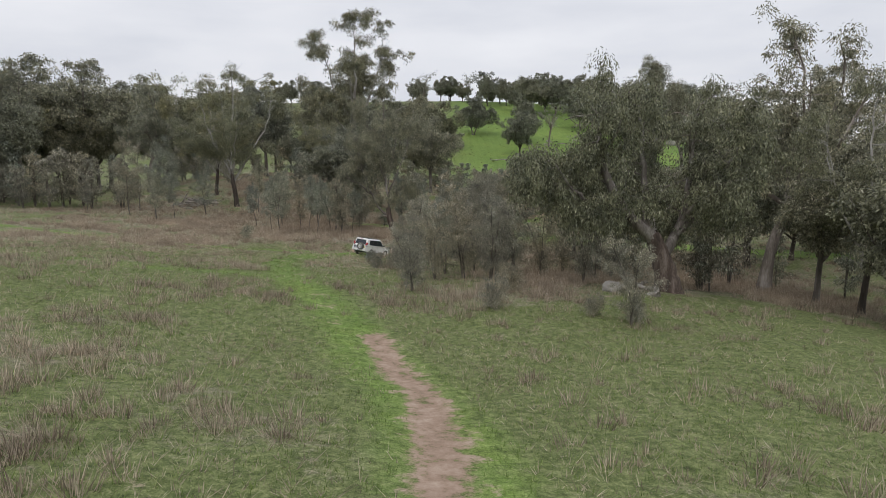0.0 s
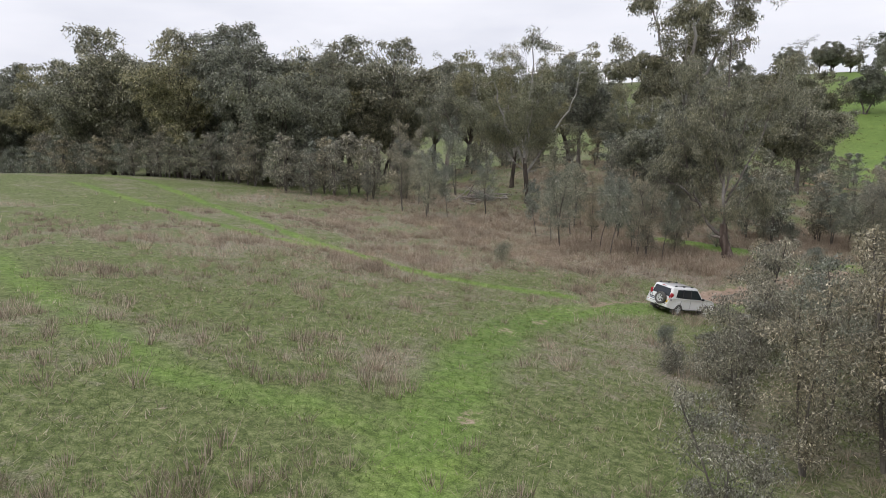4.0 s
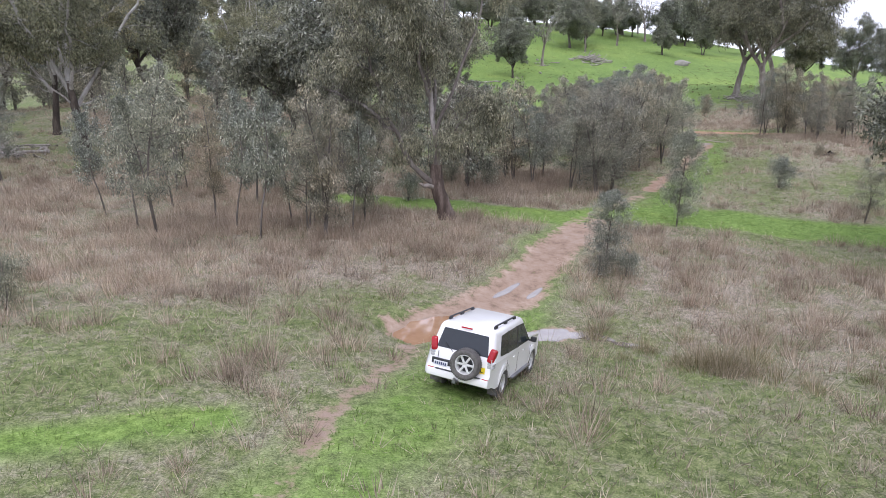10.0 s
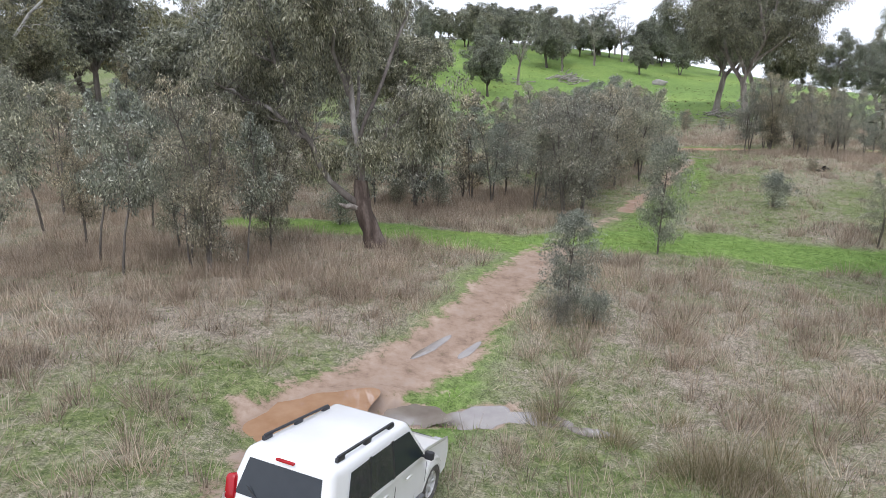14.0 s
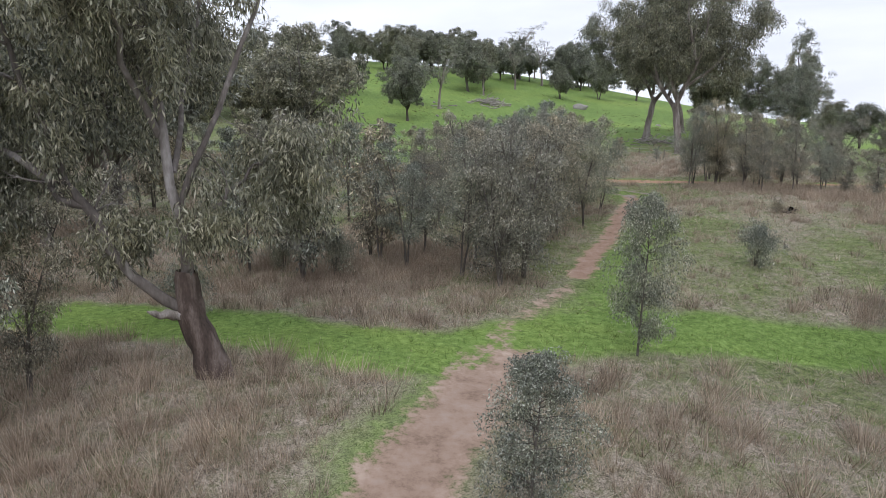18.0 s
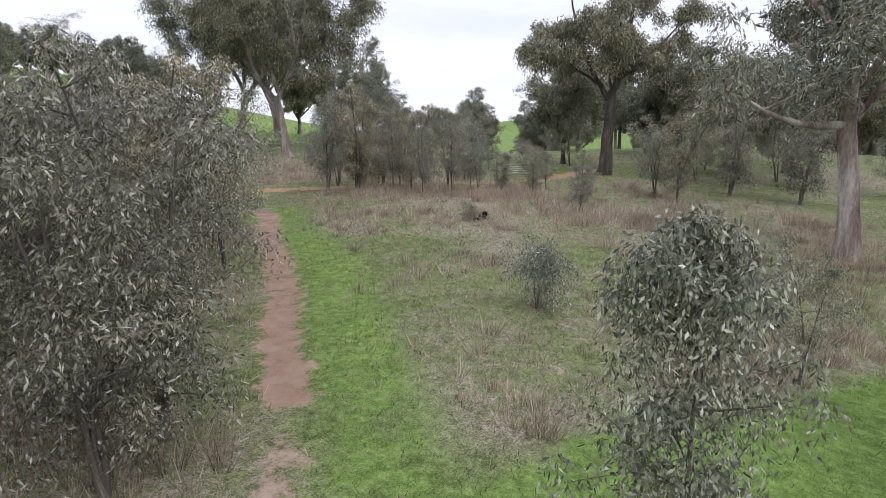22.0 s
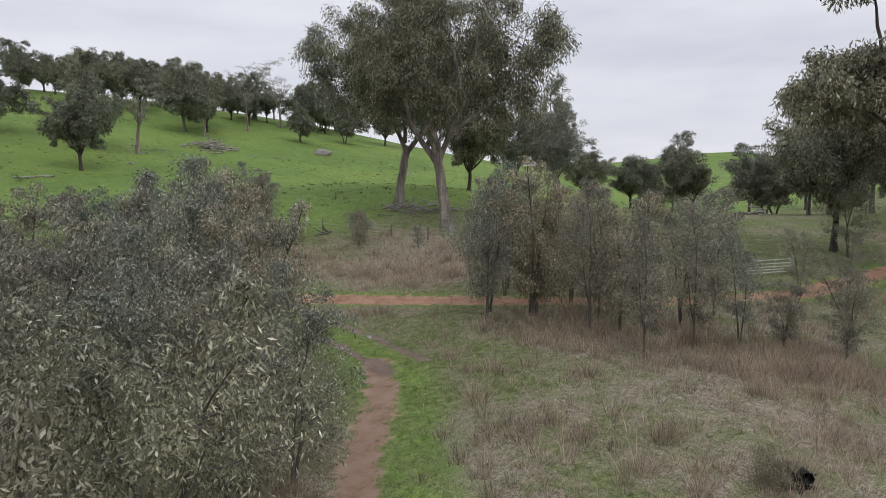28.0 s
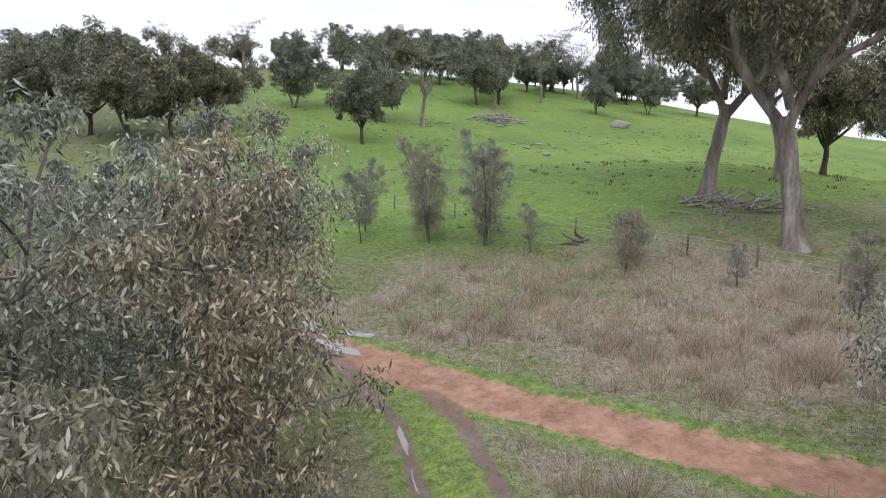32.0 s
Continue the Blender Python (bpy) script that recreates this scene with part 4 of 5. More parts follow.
def build_saplings():
    fine, mid = (0.105, 0.028), (0.14, 0.04)
    s = [make_sapling("gum_sapling", 101, 7.5, 3.0, 1, 10500, fine, LEAF_GREY, "slender grey-green gum sapling in dry grass"),
         make_sapling("gum_sapling", 102, 7.0, 3.2, 2, 16000, fine, LEAF_GREY, "grey-green gum sapling with two stems", 0.22),
         make_sapling("gum_sapling", 103, 6.5, 2.8, 3, 16000, fine, LEAF_BROWN, "brownish grey gum sapling with several stems", 0.2),
         make_sapling("gum_sapling", 104, 8.0, 2.9, 2, 16000, fine, LEAF_BROWN, "brownish grey gum sapling, tall and thin", 0.25),
         make_sapling("gum_sapling", 105, 6.8, 2.6, 1, 7500, mid, LEAF_GREY, "slim grey gum sapling", 0.35)]
    s += [make_sapling("young_gum", 106, 7.0, 3.2, 2, 3200, (0.24, 0.07), LEAF_GREY, "grey-green young gum in the scrub", 0.12, twigs=16),
          make_sapling("young_gum", 107, 7.0, 3.4, 3, 3200, (0.24, 0.07), LEAF_BROWN, "brownish young gum in the scrub", 0.12, twigs=16),
          make_sapling("gum_sapling", 108, 6.0, 2.7, 1, 21000, (0.095, 0.032), LEAF_GREY, "leafy grey-green gum sapling beside the grassy crossing", 0.15, twigs=75, wander=0.015)]
    size = [7.5, 7.0, 6.5, 8.0, 6.8, 7.0, 7.0, 6.0]
    shrub = [make_sapling("shrub", 111, 2.6, 2.5, 4, 7500, fine, LEAF_GREY, "low grey-green shrub in the grass", 0.1, "shrub"),
             make_sapling("shrub", 112, 2.4, 2.2, 5, 7500, fine, LEAF_BROWN, "low brownish shrub in the grass", 0.08, "shrub")]
    rng = random.Random(3)

    def stand(rows, group, kinds=(0, 1, 2, 3, 4), wide=1.0):
        for x, y, tall in rows:
            k = rng.choice(kinds)
            put(s[k], x, y, tall / size[k], None, group, wide=wide)

    stand([(-22.3, 87.4, 8.8), (-24, 89.5, 7), (-17, 86.5, 7.5), (-14.7, 87.4, 7), (-13.7, 86.4, 7.8), (-12.4, 87.3, 6.3), (-14.6, 89.8, 6.5),
           (-24, 95.8, 8.4), (-24.9, 102.3, 7), (-18.6, 88.5, 7.2), (-16, 91, 7), (-20.5, 92, 7.5), (-11.8, 90, 6), (-27, 93, 6.5), (-19, 97, 7.5)], "saplings by the leaning gum")
    stand([(-42.4, 95, 8), (-47.3, 97.2, 12), (-44, 98, 9), (-40.5, 97, 7), (-56, 101.2, 5.8), (-49, 104, 11), (-53, 107, 9), (-38, 103, 8), (-48.5, 114, 12), (-31, 108, 9)], "saplings at the wood's edge")
    for k in range(64):
        x = -205 + k * 2.4 + rng.uniform(-1, 1)
        stand([(x, 103.5 + 0.11 * abs(x + 60) + rng.uniform(-1.5, 5), rng.uniform(8.5, 12))], "saplings along the wood's front", (5, 6), 1.25)
    stand([(-1.9, 39.2, 4.2), (-2.7, 56.6, 7), (1.6, 48.3, 7.4), (-2.6, 48.6, 5.2), (2.7, 54.9, 7.3), (0.2, 51.5, 6.5), (4.2, 50.5, 6.8), (-1, 60, 6.5), (6, 56, 7), (8, 52, 6.6),
           (-0.6, 46.2, 5.5), (3.5, 46.6, 6), (10.4, 47, 5.5), (9.5, 31.6, 4.8), (6.8, 60.5, 7), (2.5, 62, 6.5), (11, 58, 7), (14, 53, 7)], "saplings along the creek", (1, 2, 2), 1.3)
    for k in range(24):
        x, y = rng.uniform(12, 46), rng.uniform(33, 62)
        if x > 22 or y > 50:
            stand([(x, y, rng.uniform(4.5, 8))], "saplings along the lower creek", (5, 6), 1.2)
    for k in range(24):
        stand([(rng.uniform(-32, 4), rng.uniform(98, 135), rng.uniform(5, 8.5))], "saplings in the gully", (5, 6), 1.15)
    for k in range(44):
        stand([(rng.uniform(-62, 16), rng.uniform(136, 172), rng.uniform(4.5, 8))], "scrub on the far slope", (5, 6), 1.4)
    for k in range(52):
        x = -200 + k * 2.7 + rng.uniform(-1, 1)
        stand([(x, 99.5 + 0.11 * abs(x + 60) + rng.uniform(-1.5, 3), rng.uniform(5.5, 9))], "saplings along the wood's front", (5, 6), 1.4)
    stand([(5.0, 99.8, 7.2), (6.64, 101.1, 7.8), (3.8, 102.5, 7.2), (6.9, 103.6, 8), (7.2, 109.5, 8.8), (9.8, 108.4, 8.4), (5.6, 106, 7.8), (8.8, 106, 8.2), (13, 111.5, 8), (16, 113.6, 7.8),
           (11, 112.5, 8.3), (9, 115, 8.3), (14.5, 116.5, 8), (17.8, 117.6, 7.6), (12, 119.5, 8), (16, 121.3, 8), (19.6, 123, 8.2), (20.5, 119.8, 6.5), (1.5, 105.4, 7), (3.2, 109, 7.5)],
          "thicket beside the track", (1, 2, 3), 1.25)
    stand([(14, 124, 8.5), (18, 126.5, 9), (21.8, 127, 8.4), (16, 130, 8.6), (20.4, 131.2, 10), (24.2, 132.3, 9.4), (18.4, 135, 9.4), (22.2, 136, 9.8), (23.5, 138.6, 9.8), (20, 140.5, 9),
           (15, 135.5, 9), (17, 143, 8), (12, 129, 8), (13.6, 140, 7.5), (9, 124, 8), (6.5, 118, 8), (10, 134, 7.6), (6, 128, 7.5)], "thicket before the road", (1, 2, 3), 1.2)
    stand([(34.9, 128.8, 8.2), (37.4, 128, 8.8), (38, 122.5, 6.8), (38.4, 118.8, 6.2), (35.5, 119.2, 6), (36.6, 130.6, 8.6), (38.4, 128.6, 7.2), (40.3, 133.5, 7.6), (41.8, 135, 7.8), (39.6, 125.2, 7.3),
           (41.3, 121.5, 6.8), (37.2, 123.6, 7.4), (40.6, 118, 5), (43, 125.5, 7), (42, 129.5, 7.3), (45, 122, 6.5), (44, 132, 7)], "saplings by the road", (1, 2, 3), 1.15)
    stand([(41.9, 116.8, 3.4), (42.9, 114.6, 4.1), (38.2, 108.3, 4), (42.3, 110.2, 3), (55.1, 109.9, 6.8), (60.2, 99.7, 9), (55.6, 122.8, 4.4), (53.6, 109.2, 6), (64, 106, 7), (68, 102, 8.5),
           (72, 104, 10), (50, 117.5, 5), (75, 112, 8), (70, 94, 8), (52, 128, 7), (48, 133, 6.5), (62, 132, 6), (70, 126, 7), (52.3, 107, 8), (59.8, 105.1, 8.4), (66, 110, 7.4)], "saplings in the lower paddock", (1, 1, 2, 3), 1.35)
    stand([(31.4, 165, 7), (34.8, 164, 7), (27.3, 168.5, 5), (26.9, 165, 5.8), (31.2, 163, 6), (34.3, 160.4, 6.5), (36.4, 157.7, 3), (39.6, 151.9, 3.4), (46.3, 144.5, 3.8), (43.5, 148.5, 2.2)], "saplings along the fence", (1, 2), 1.15)
    stand([(20.5, 92.2, 4.2)], "sapling by the crossing", (1,), 1.2)
    stand([(-0.4, 82.3, 3.8)], "sapling beside the mud", (7,), 1.3)
    stand([(7.2, 91.1, 5.9)], "sapling by the crossing", (7,), 1.0)
    for x, y, tall, k in [(-23, 74.9, 1.9, 0), (-0.9, 81.7, 1.5, 1), (0.3, 81.5, 1.3, 0), (-7, 59.9, 1.1, 0), (19.5, 100.2, 2.5, 0), (-2.5, 104.5, 2.6, 0), (2.7, 35, 2.1, 1), (40.9, 154.2, 2.8, 0),
                          (8, 33.5, 1.4, 1), (9.9, 32.2, 1.2, 1), (-3.7, 55.5, 3.0, 1), (-2.3, 58.8, 3.3, 0), (-5.8, 54.7, 1.6, 1), (-5, 106, 2, 0), (30, 111, 1.2, 1), (4.5, 40.5, 2.2, 1), (-9, 98, 2.2, 0), (47, 112.3, 1.5, 1)]:
        put(shrub[k], x, y, tall / 2.5, None, "shrubs in the grass")


build_trees()
build_saplings()

# ---- the car ----
PAINT = Mat("white_car_paint")
dust = PAINT.noise(1.1, 6, 0.65)
PAINT = PAINT.set(Base_Color=PAINT.ramp(dust, [(0.4, (0.95, 0.95, 0.945)), (0.8, (0.89, 0.88, 0.86))]), Roughness=0.22, Coat_Weight=0.6, Coat_Roughness=0.08)
# The tint's blue-grey lift paints a little reflected sky into the base.
GLASS_DARK = plain("tinted_glass", (0.03, 0.036, 0.043), 0.05, 0.0, 0.05)
GLASS_DARK.node_tree.nodes["Principled BSDF"].inputs["IOR"].default_value = 1.9
GLASS_CLEAR = plain("cabin_glass", (0.03, 0.04, 0.045), 0.03, 0, 0.05)
for pane_mat in (GLASS_DARK, GLASS_CLEAR):
    pane_mat.node_tree.nodes["Principled BSDF"].inputs["Specular IOR Level"].default_value = 0.22
RUBBER = plain("dusty_rubber", (0.135, 0.128, 0.12), 0.85, 0, 0.3, 14, 0.3)
TRIM = plain("dark_plastic", (0.035, 0.036, 0.04), 0.55, 0, 0.2)
STEP_GREY = plain("grey_step_metal", (0.22, 0.22, 0.23), 0.4, 0.6)
ALLOY = plain("alloy_rim", (0.74, 0.74, 0.73), 0.35, 0.15, 0.15, 9)
LENS_RED = plain("red_lens", (0.42, 0.012, 0.02), 0.15)
LENS_CLEAR = plain("clear_lens", (0.55, 0.55, 0.56), 0.12, 0.2)
PLATE_WHITE = plain("plate_white", (0.75, 0.76, 0.78), 0.4)
INK = plain("plate_ink", (0.03, 0.05, 0.12), 0.5)
YELLOW = plain("learner_yellow", (0.85, 0.68, 0.02), 0.45)
BLACK = plain("black_print", (0.01, 0.01, 0.01), 0.5)


def bm_part(name, bm, material, parent, label="", smooth=30):
    """One mesh object out of a bmesh, under a thing or a part."""
    bmesh.ops.recalc_face_normals(bm, faces=bm.faces)
    me = bpy.data.meshes.new(name)
    bm.to_mesh(me)
    bm.free()
    me.materials.append(material)
    if smooth:
        me.polygons.foreach_set("use_smooth", np.ones(len(me.polygons), bool))
        me.set_sharp_from_angle(angle=radians(smooth))
    ob = new(name, me)
    ob.parent = parent
    if label:
        tagged(ob, label)
    return ob


def block(size, at=(0, 0, 0), bevel=0.0, seg=2, turn=(0, 0, 0)):
    bm = bmesh.new()
    bmesh.ops.create_cube(bm, size=1)
    bmesh.ops.scale(bm, vec=size, verts=bm.verts)
    if bevel:
        bmesh.ops.bevel(bm, geom=bm.edges[:], offset=bevel, segments=seg, affect="EDGES", profile=0.6)
    bmesh.ops.transform(bm, matrix=pose(*at, *turn), verts=bm.verts)
    return bm


def prism(profile, half, bevel=0.0, seg=3, skip=None):
    """A side profile of (y, z) drawn out across x, with rounded edges."""
    bm = bmesh.new()
    left = [bm.verts.new((-half, y, z)) for y, z in profile]
    right = [bm.verts.new((half, y, z)) for y, z in profile]
    bm.faces.new(left)
    bm.faces.new(right[::-1])
    n = len(profile)
    for k in range(n):
        bm.faces.new((left[k], left[(k + 1) % n], right[(k + 1) % n], right[k]))
    bm.normal_update()
    if bevel:
        rim = [e for e in bm.edges if abs(e.verts[0].co.x - e.verts[1].co.x) < 1e-6 and min(v.co.z for v in e.verts) > (skip or -9)]
        bmesh.ops.bevel(bm, geom=rim, offset=bevel, segments=seg, affect="EDGES", profile=0.6)
    return bm


def lathe(profile, steps=40, axis="x"):
    """A ring turned about the x axis from (x, radius) points."""
    bm = bmesh.new()
    rings = []
    for k in range(steps):
        a = 2 * math.pi * k / steps
        rings.append([bm.verts.new((x, r * math.cos(a), r * math.sin(a))) for x, r in profile])
    for k in range(steps):
        p, q = rings[k], rings[(k + 1) % steps]
        for i in range(len(profile) - 1):
            bm.faces.new((p[i], p[i + 1], q[i + 1], q[i]))
    return bm


def merge(bm, other):
    me = bpy.data.meshes.new("scrap")
    other.to_mesh(me)
    other.free()
    bm.from_mesh(me)
    bpy.data.meshes.remove(me)
    return bm


def wheel(name, parent, at, side):
    """A tyre on a six-spoke rim; side is the way its face looks along x."""
    hub = new(name)
    hub.parent, hub.location = parent, at
    R, w = 0.385, 0.13
    tyre = lathe([(-w * 0.8, 0.25), (-w, 0.29), (-w, 0.345), (-w * 0.82, R - 0.012), (-w * 0.4, R), (w * 0.4, R), (w * 0.82, R - 0.012), (w, 0.345), (w, 0.29), (w * 0.8, 0.25), (-w * 0.8, 0.25)], 44)
    for k in range(44):
        a = 2 * math.pi * k / 44
        for s in (-1, 1):
            merge(tyre, block((0.09, 0.04, 0.005), (s * 0.065, (R + 0.001) * math.cos(a + s * 0.03), (R + 0.003) * math.sin(a + s * 0.03)), 0, 1, (math.degrees(a + s * 0.03) - 90, 0, 0)))
    bm_part("tyre", tyre, RUBBER, hub)
    rim = lathe([(side * 0.06, 0.0), (side * 0.065, 0.055), (side * 0.075, 0.07)], 24)
    merge(rim, lathe([(side * 0.1, 0.255), (side * 0.105, 0.24), (side * 0.06, 0.215), (-side * 0.09, 0.21), (-side * 0.1, 0.25)], 36))
    for k in range(6):
        a = 2 * math.pi * k / 6
        merge(rim, block((0.035, 0.058, 0.2), (side * 0.07, 0.145 * math.cos(a), 0.145 * math.sin(a)), 0.012, 1, (math.degrees(a) - 90, 0, 0)))
    bm_part("rim", rim, ALLOY, hub, "six-spoke silver alloy rim")
    bm_part("brake", lathe([(-side * 0.02, 0.0), (-side * 0.02, 0.2), (-side * 0.06, 0.2)], 24), TRIM, hub)
    return hub


def arch(y0, r, n, z0):
    """The notch of a wheel arch, from front to rear along the sill."""
    return [(y0 + r * math.cos(a), z0 + r * math.sin(a)) for a in [math.pi * (0.02 + 0.96 * k / n) for k in range(n + 1)]]


def pane(corners, bevel=0.0):
    """A thin glazed panel between four corners, 8 mm thick."""
    bm = bmesh.new()
    f = bm.faces.new([bm.verts.new(c) for c in corners])
    bm.normal_update()
    out = bmesh.ops.extrude_face_region(bm, geom=[f])
    moved = [v for v in out["geom"] if isinstance(v, bmesh.types.BMVert)]
    bmesh.ops.translate(bm, vec=f.normal * -0.008, verts=moved)
    return bm


def build_car():
    car = tagged(new("four_wheel_drive_car"), "white four-wheel-drive wagon with spare wheel, driving to a puddle", "car")
    wb = 1.395
    profile = [(-2.3, 0.5), (-2.4, 0.56), (-2.42, 0.68), (-2.36, 0.76), (-2.33, 0.95), (-2.3, 1.1), (1.1, 1.1), (1.3, 1.08), (1.9, 1.02), (2.22, 0.94), (2.34, 0.84), (2.38, 0.66), (2.36, 0.5), (2.2, 0.42)]
    profile += arch(wb, 0.46, 9, 0.4) + arch(-wb, 0.46, 9, 0.4) + [(-2.1, 0.42)]
    bm = prism(profile, 0.925, 0.1, 4, 0.44)
    for v in bm.verts:
        if v.co.y > 1.5:
            v.co.x *= 1 - 0.13 * ((v.co.y - 1.5) / 0.9) ** 2
        if v.co.y < -1.9:
            v.co.x *= 1 - 0.06 * ((-v.co.y - 1.9) / 0.5) ** 2
        if v.co.z > 0.8:
            v.co.x *= 1 - 0.05 * (v.co.z - 0.8) / 0.3
    bm_part("body", bm, PAINT, car, "white painted body shell")
    # Cabin: a tapered box with rounded pillars and roof.
    bw, tw, z0, z1 = 0.885, 0.735, 1.08, 1.86
    rear0, rear1, front0, front1 = -2.31, -2.1, 1.12, 0.34
    cab = bmesh.new()
    low = [cab.verts.new(c) for c in ((-bw, rear0, z0), (bw, rear0, z0), (bw, front0, z0), (-bw, front0, z0))]
    top = [cab.verts.new(c) for c in ((-tw, rear1, z1 - 0.02), (tw, rear1, z1 - 0.02), (tw, front1, z1), (-tw, front1, z1))]
    cab.faces.new(low[::-1])
    cab.faces.new(top)
    for k in range(4):
        cab.faces.new((low[k], low[(k + 1) % 4], top[(k + 1) % 4], top[k]))
    bmesh.ops.bevel(cab, geom=[e for e in cab.edges if max(v.co.z for v in e.verts) > 1.5], offset=0.13, segments=5, affect="EDGES", profile=0.5)
    bm_part("cabin", cab, PAINT, car, "white roof and pillars")

    def wall(s, y, h, out=0.006):
        """A point on the cabin's side, h from the beltline (0) to the roof (1)."""
        x = bw + (tw - bw) * h
        return (s * (x + out), y, z0 + (z1 - z0) * h)

    def tail(x, h, out=0.008):
        y = rear0 + (rear1 - rear0) * h
        return (x, y - out, z0 + (z1 - 0.02 - z0) * h)

    for s in (-1, 1):
        bm_part("side_window", pane([wall(s, -1.82, 0.14), wall(s, -1.16, 0.1), wall(s, -1.1, 0.79), wall(s, -1.66, 0.77)]), GLASS_DARK, car, "dark tinted rear quarter window", 0)
        bm_part("door_window", pane([wall(s, -1.11, 0.1), wall(s, -0.36, 0.08), wall(s, -0.36, 0.8), wall(s, -1.05, 0.79)]), GLASS_DARK, car, "dark tinted rear door window", 0)
        bm_part("quarter_trim", pane([wall(s, -1.17, 0.08, 0.005), wall(s, -1.1, 0.08, 0.005), wall(s, -1.04, 0.81, 0.005), wall(s, -1.11, 0.81, 0.005)]), TRIM, car, "", 0)
        bm_part("front_window", pane([wall(s, -0.3, 0.08), wall(s, 0.86, 0.07), wall(s, 0.3, 0.79), wall(s, -0.3, 0.8)]), GLASS_CLEAR, car, "clear front side window", 0)
        bm_part("pillar_trim", pane([wall(s, -0.37, 0.06, 0.005), wall(s, -0.29, 0.06, 0.005), wall(s, -0.29, 0.82, 0.005), wall(s, -0.37, 0.82, 0.005)]), TRIM, car, "", 0)
        rail = block((0.045, 1.75, 0.035), (s * 0.62, -0.95, z1 + 0.055), 0.014)
        for y in (-1.75, -0.95, -0.15):
            merge(rail, block((0.055, 0.2, 0.07), (s * 0.62, y, z1 + 0.015), 0.015))
        bm_part("roof_rail", rail, TRIM, car, "dark grey roof rail")
        mirror = block((0.17, 0.1, 0.15), (s * 1.03, 0.76, 1.19), 0.04, 3)
        merge(mirror, block((0.14, 0.05, 0.05), (s * 0.92, 0.8, 1.14), 0.01))
        bm_part("side_mirror", mirror, TRIM, car, "black door mirror")
        lamp = block((0.18, 0.24, 0.36), (s * 0.775, -2.2, 1.25), 0.08, 4, (-13, s * 11, 0))
        lens = bm_part("tail_light", lamp, LENS_RED, car, "red and clear tail lamp")
        for z in (1.06, 0.985):
            bm_part("clear_lens", block((0.17, 0.2, 0.075), (s * 0.79, -2.235, z), 0.034, 3), LENS_CLEAR, lens)
        bm_part("reflector", block((0.17, 0.03, 0.07), (s * 0.73, -2.41, 0.66), 0.012), LENS_RED, car, "red bumper reflector")
        step = block((0.17, 1.7, 0.05), (s * 0.93, 0.0, 0.42), 0.018)
        merge(step, block((0.06, 1.6, 0.1), (s * 0.86, 0.0, 0.46), 0.01))
        bm_part("side_step", step, STEP_GREY, car, "grey side step")
        for y, nm in ((-0.35, "rear"), (0.55, "front")):
            bm_part("door_handle", block((0.035, 0.2, 0.035), (s * 0.925, y - 0.35, 0.97), 0.012), PAINT, car)
        for y in (-0.33, 0.95, -1.3):
            bm_part("door_seam", block((0.004, 0.012, 0.52), (s * 0.926, y, 0.74)), TRIM, car, "", 0)
        for y in (wb, -wb):
            wheel("wheel", car, (s * 0.79, y, 0.385), s)
            flare = lathe([(-0.03, 0.455), (-0.035, 0.5), (0.0, 0.52), (0.02, 0.47)], 36)
            bmesh.ops.transform(flare, matrix=pose(s * 0.915, y, 0.4), verts=flare.verts)
            bmesh.ops.delete(flare, geom=[v for v in flare.verts if v.co.z < 0.44], context="VERTS")
            for v in flare.verts:
                v.co.x *= 1 - 0.13 * (max(0, v.co.y - 1.5) / 0.9) ** 2 - 0.02 * (v.co.y > 1.2)
            bm_part("arch_flare", flare, PAINT, car)
            bm_part("mud_flap", block((0.24, 0.012, 0.3), (s * 0.8, y - 0.5, 0.34), 0.004, 1, (-8, 0, 0)), RUBBER, car, "black rubber mud flap")
        bm_part("headlight", block((0.3, 0.16, 0.16), (s * 0.66, 2.26, 0.86), 0.05, 3), LENS_CLEAR, car)
    bm_part("rear_window", pane([tail(0.69, 0.17), tail(-0.69, 0.17), tail(-0.6, 0.82), tail(0.6, 0.82)]), GLASS_DARK, car, "dark tinted rear window", 0)
    bm_part("windscreen", pane([(-0.76, 1.075, 1.13), (0.76, 1.075, 1.13), (0.61, 0.46, 1.72), (-0.61, 0.46, 1.72)]), GLASS_CLEAR, car, "", 0)
    bm_part("brake_light", block((0.3, 0.05, 0.035), (0, -2.16, z1 - 0.06), 0.012), LENS_RED, car, "red high brake lamp")
    bm_part("wiper", block((0.012, 0.012, 0.5), (-0.3, -2.285, 1.2), 0.003, 1, (0, -52, 0)), TRIM, car)
    # Tailgate fittings.
    bm_part("tailgate_seam", block((0.01, 0.02, 0.4), (-0.6, -2.348, 0.92)), TRIM, car, "", 0)
    bumper = block((1.7, 0.2, 0.2), (0, -2.36, 0.58), 0.06, 3)
    bm_part("rear_bumper", bumper, PAINT, car, "white rear bumper")
    bm_part("bumper_step", block((1.2, 0.13, 0.02), (0, -2.4, 0.69), 0.006), TRIM, car, "dark plastic bumper tread")
    hitch = block((0.1, 0.26, 0.07), (0.0, -2.5, 0.5), 0.015)
    merge(hitch, block((0.07, 0.07, 0.14), (0.0, -2.6, 0.54), 0.03, 3))
    bm_part("tow_bar", hitch, STEP_GREY, car, "grey steel tow bar")
    plate = bm_part("number_plate", block((0.38, 0.012, 0.13), (-0.5, -2.375, 0.81), 0.003), PLATE_WHITE, car, "white number plate with dark marks")
    for k in range(6):
        bm_part("plate_mark", block((0.035, 0.004, 0.07), (-0.5 + (k - 2.5) * 0.054, -2.383, 0.81)), INK, plate, "", 0)
    bm_part("plate_recess", block((0.5, 0.02, 0.16), (-0.5, -2.362, 0.86), 0.01), TRIM, car)
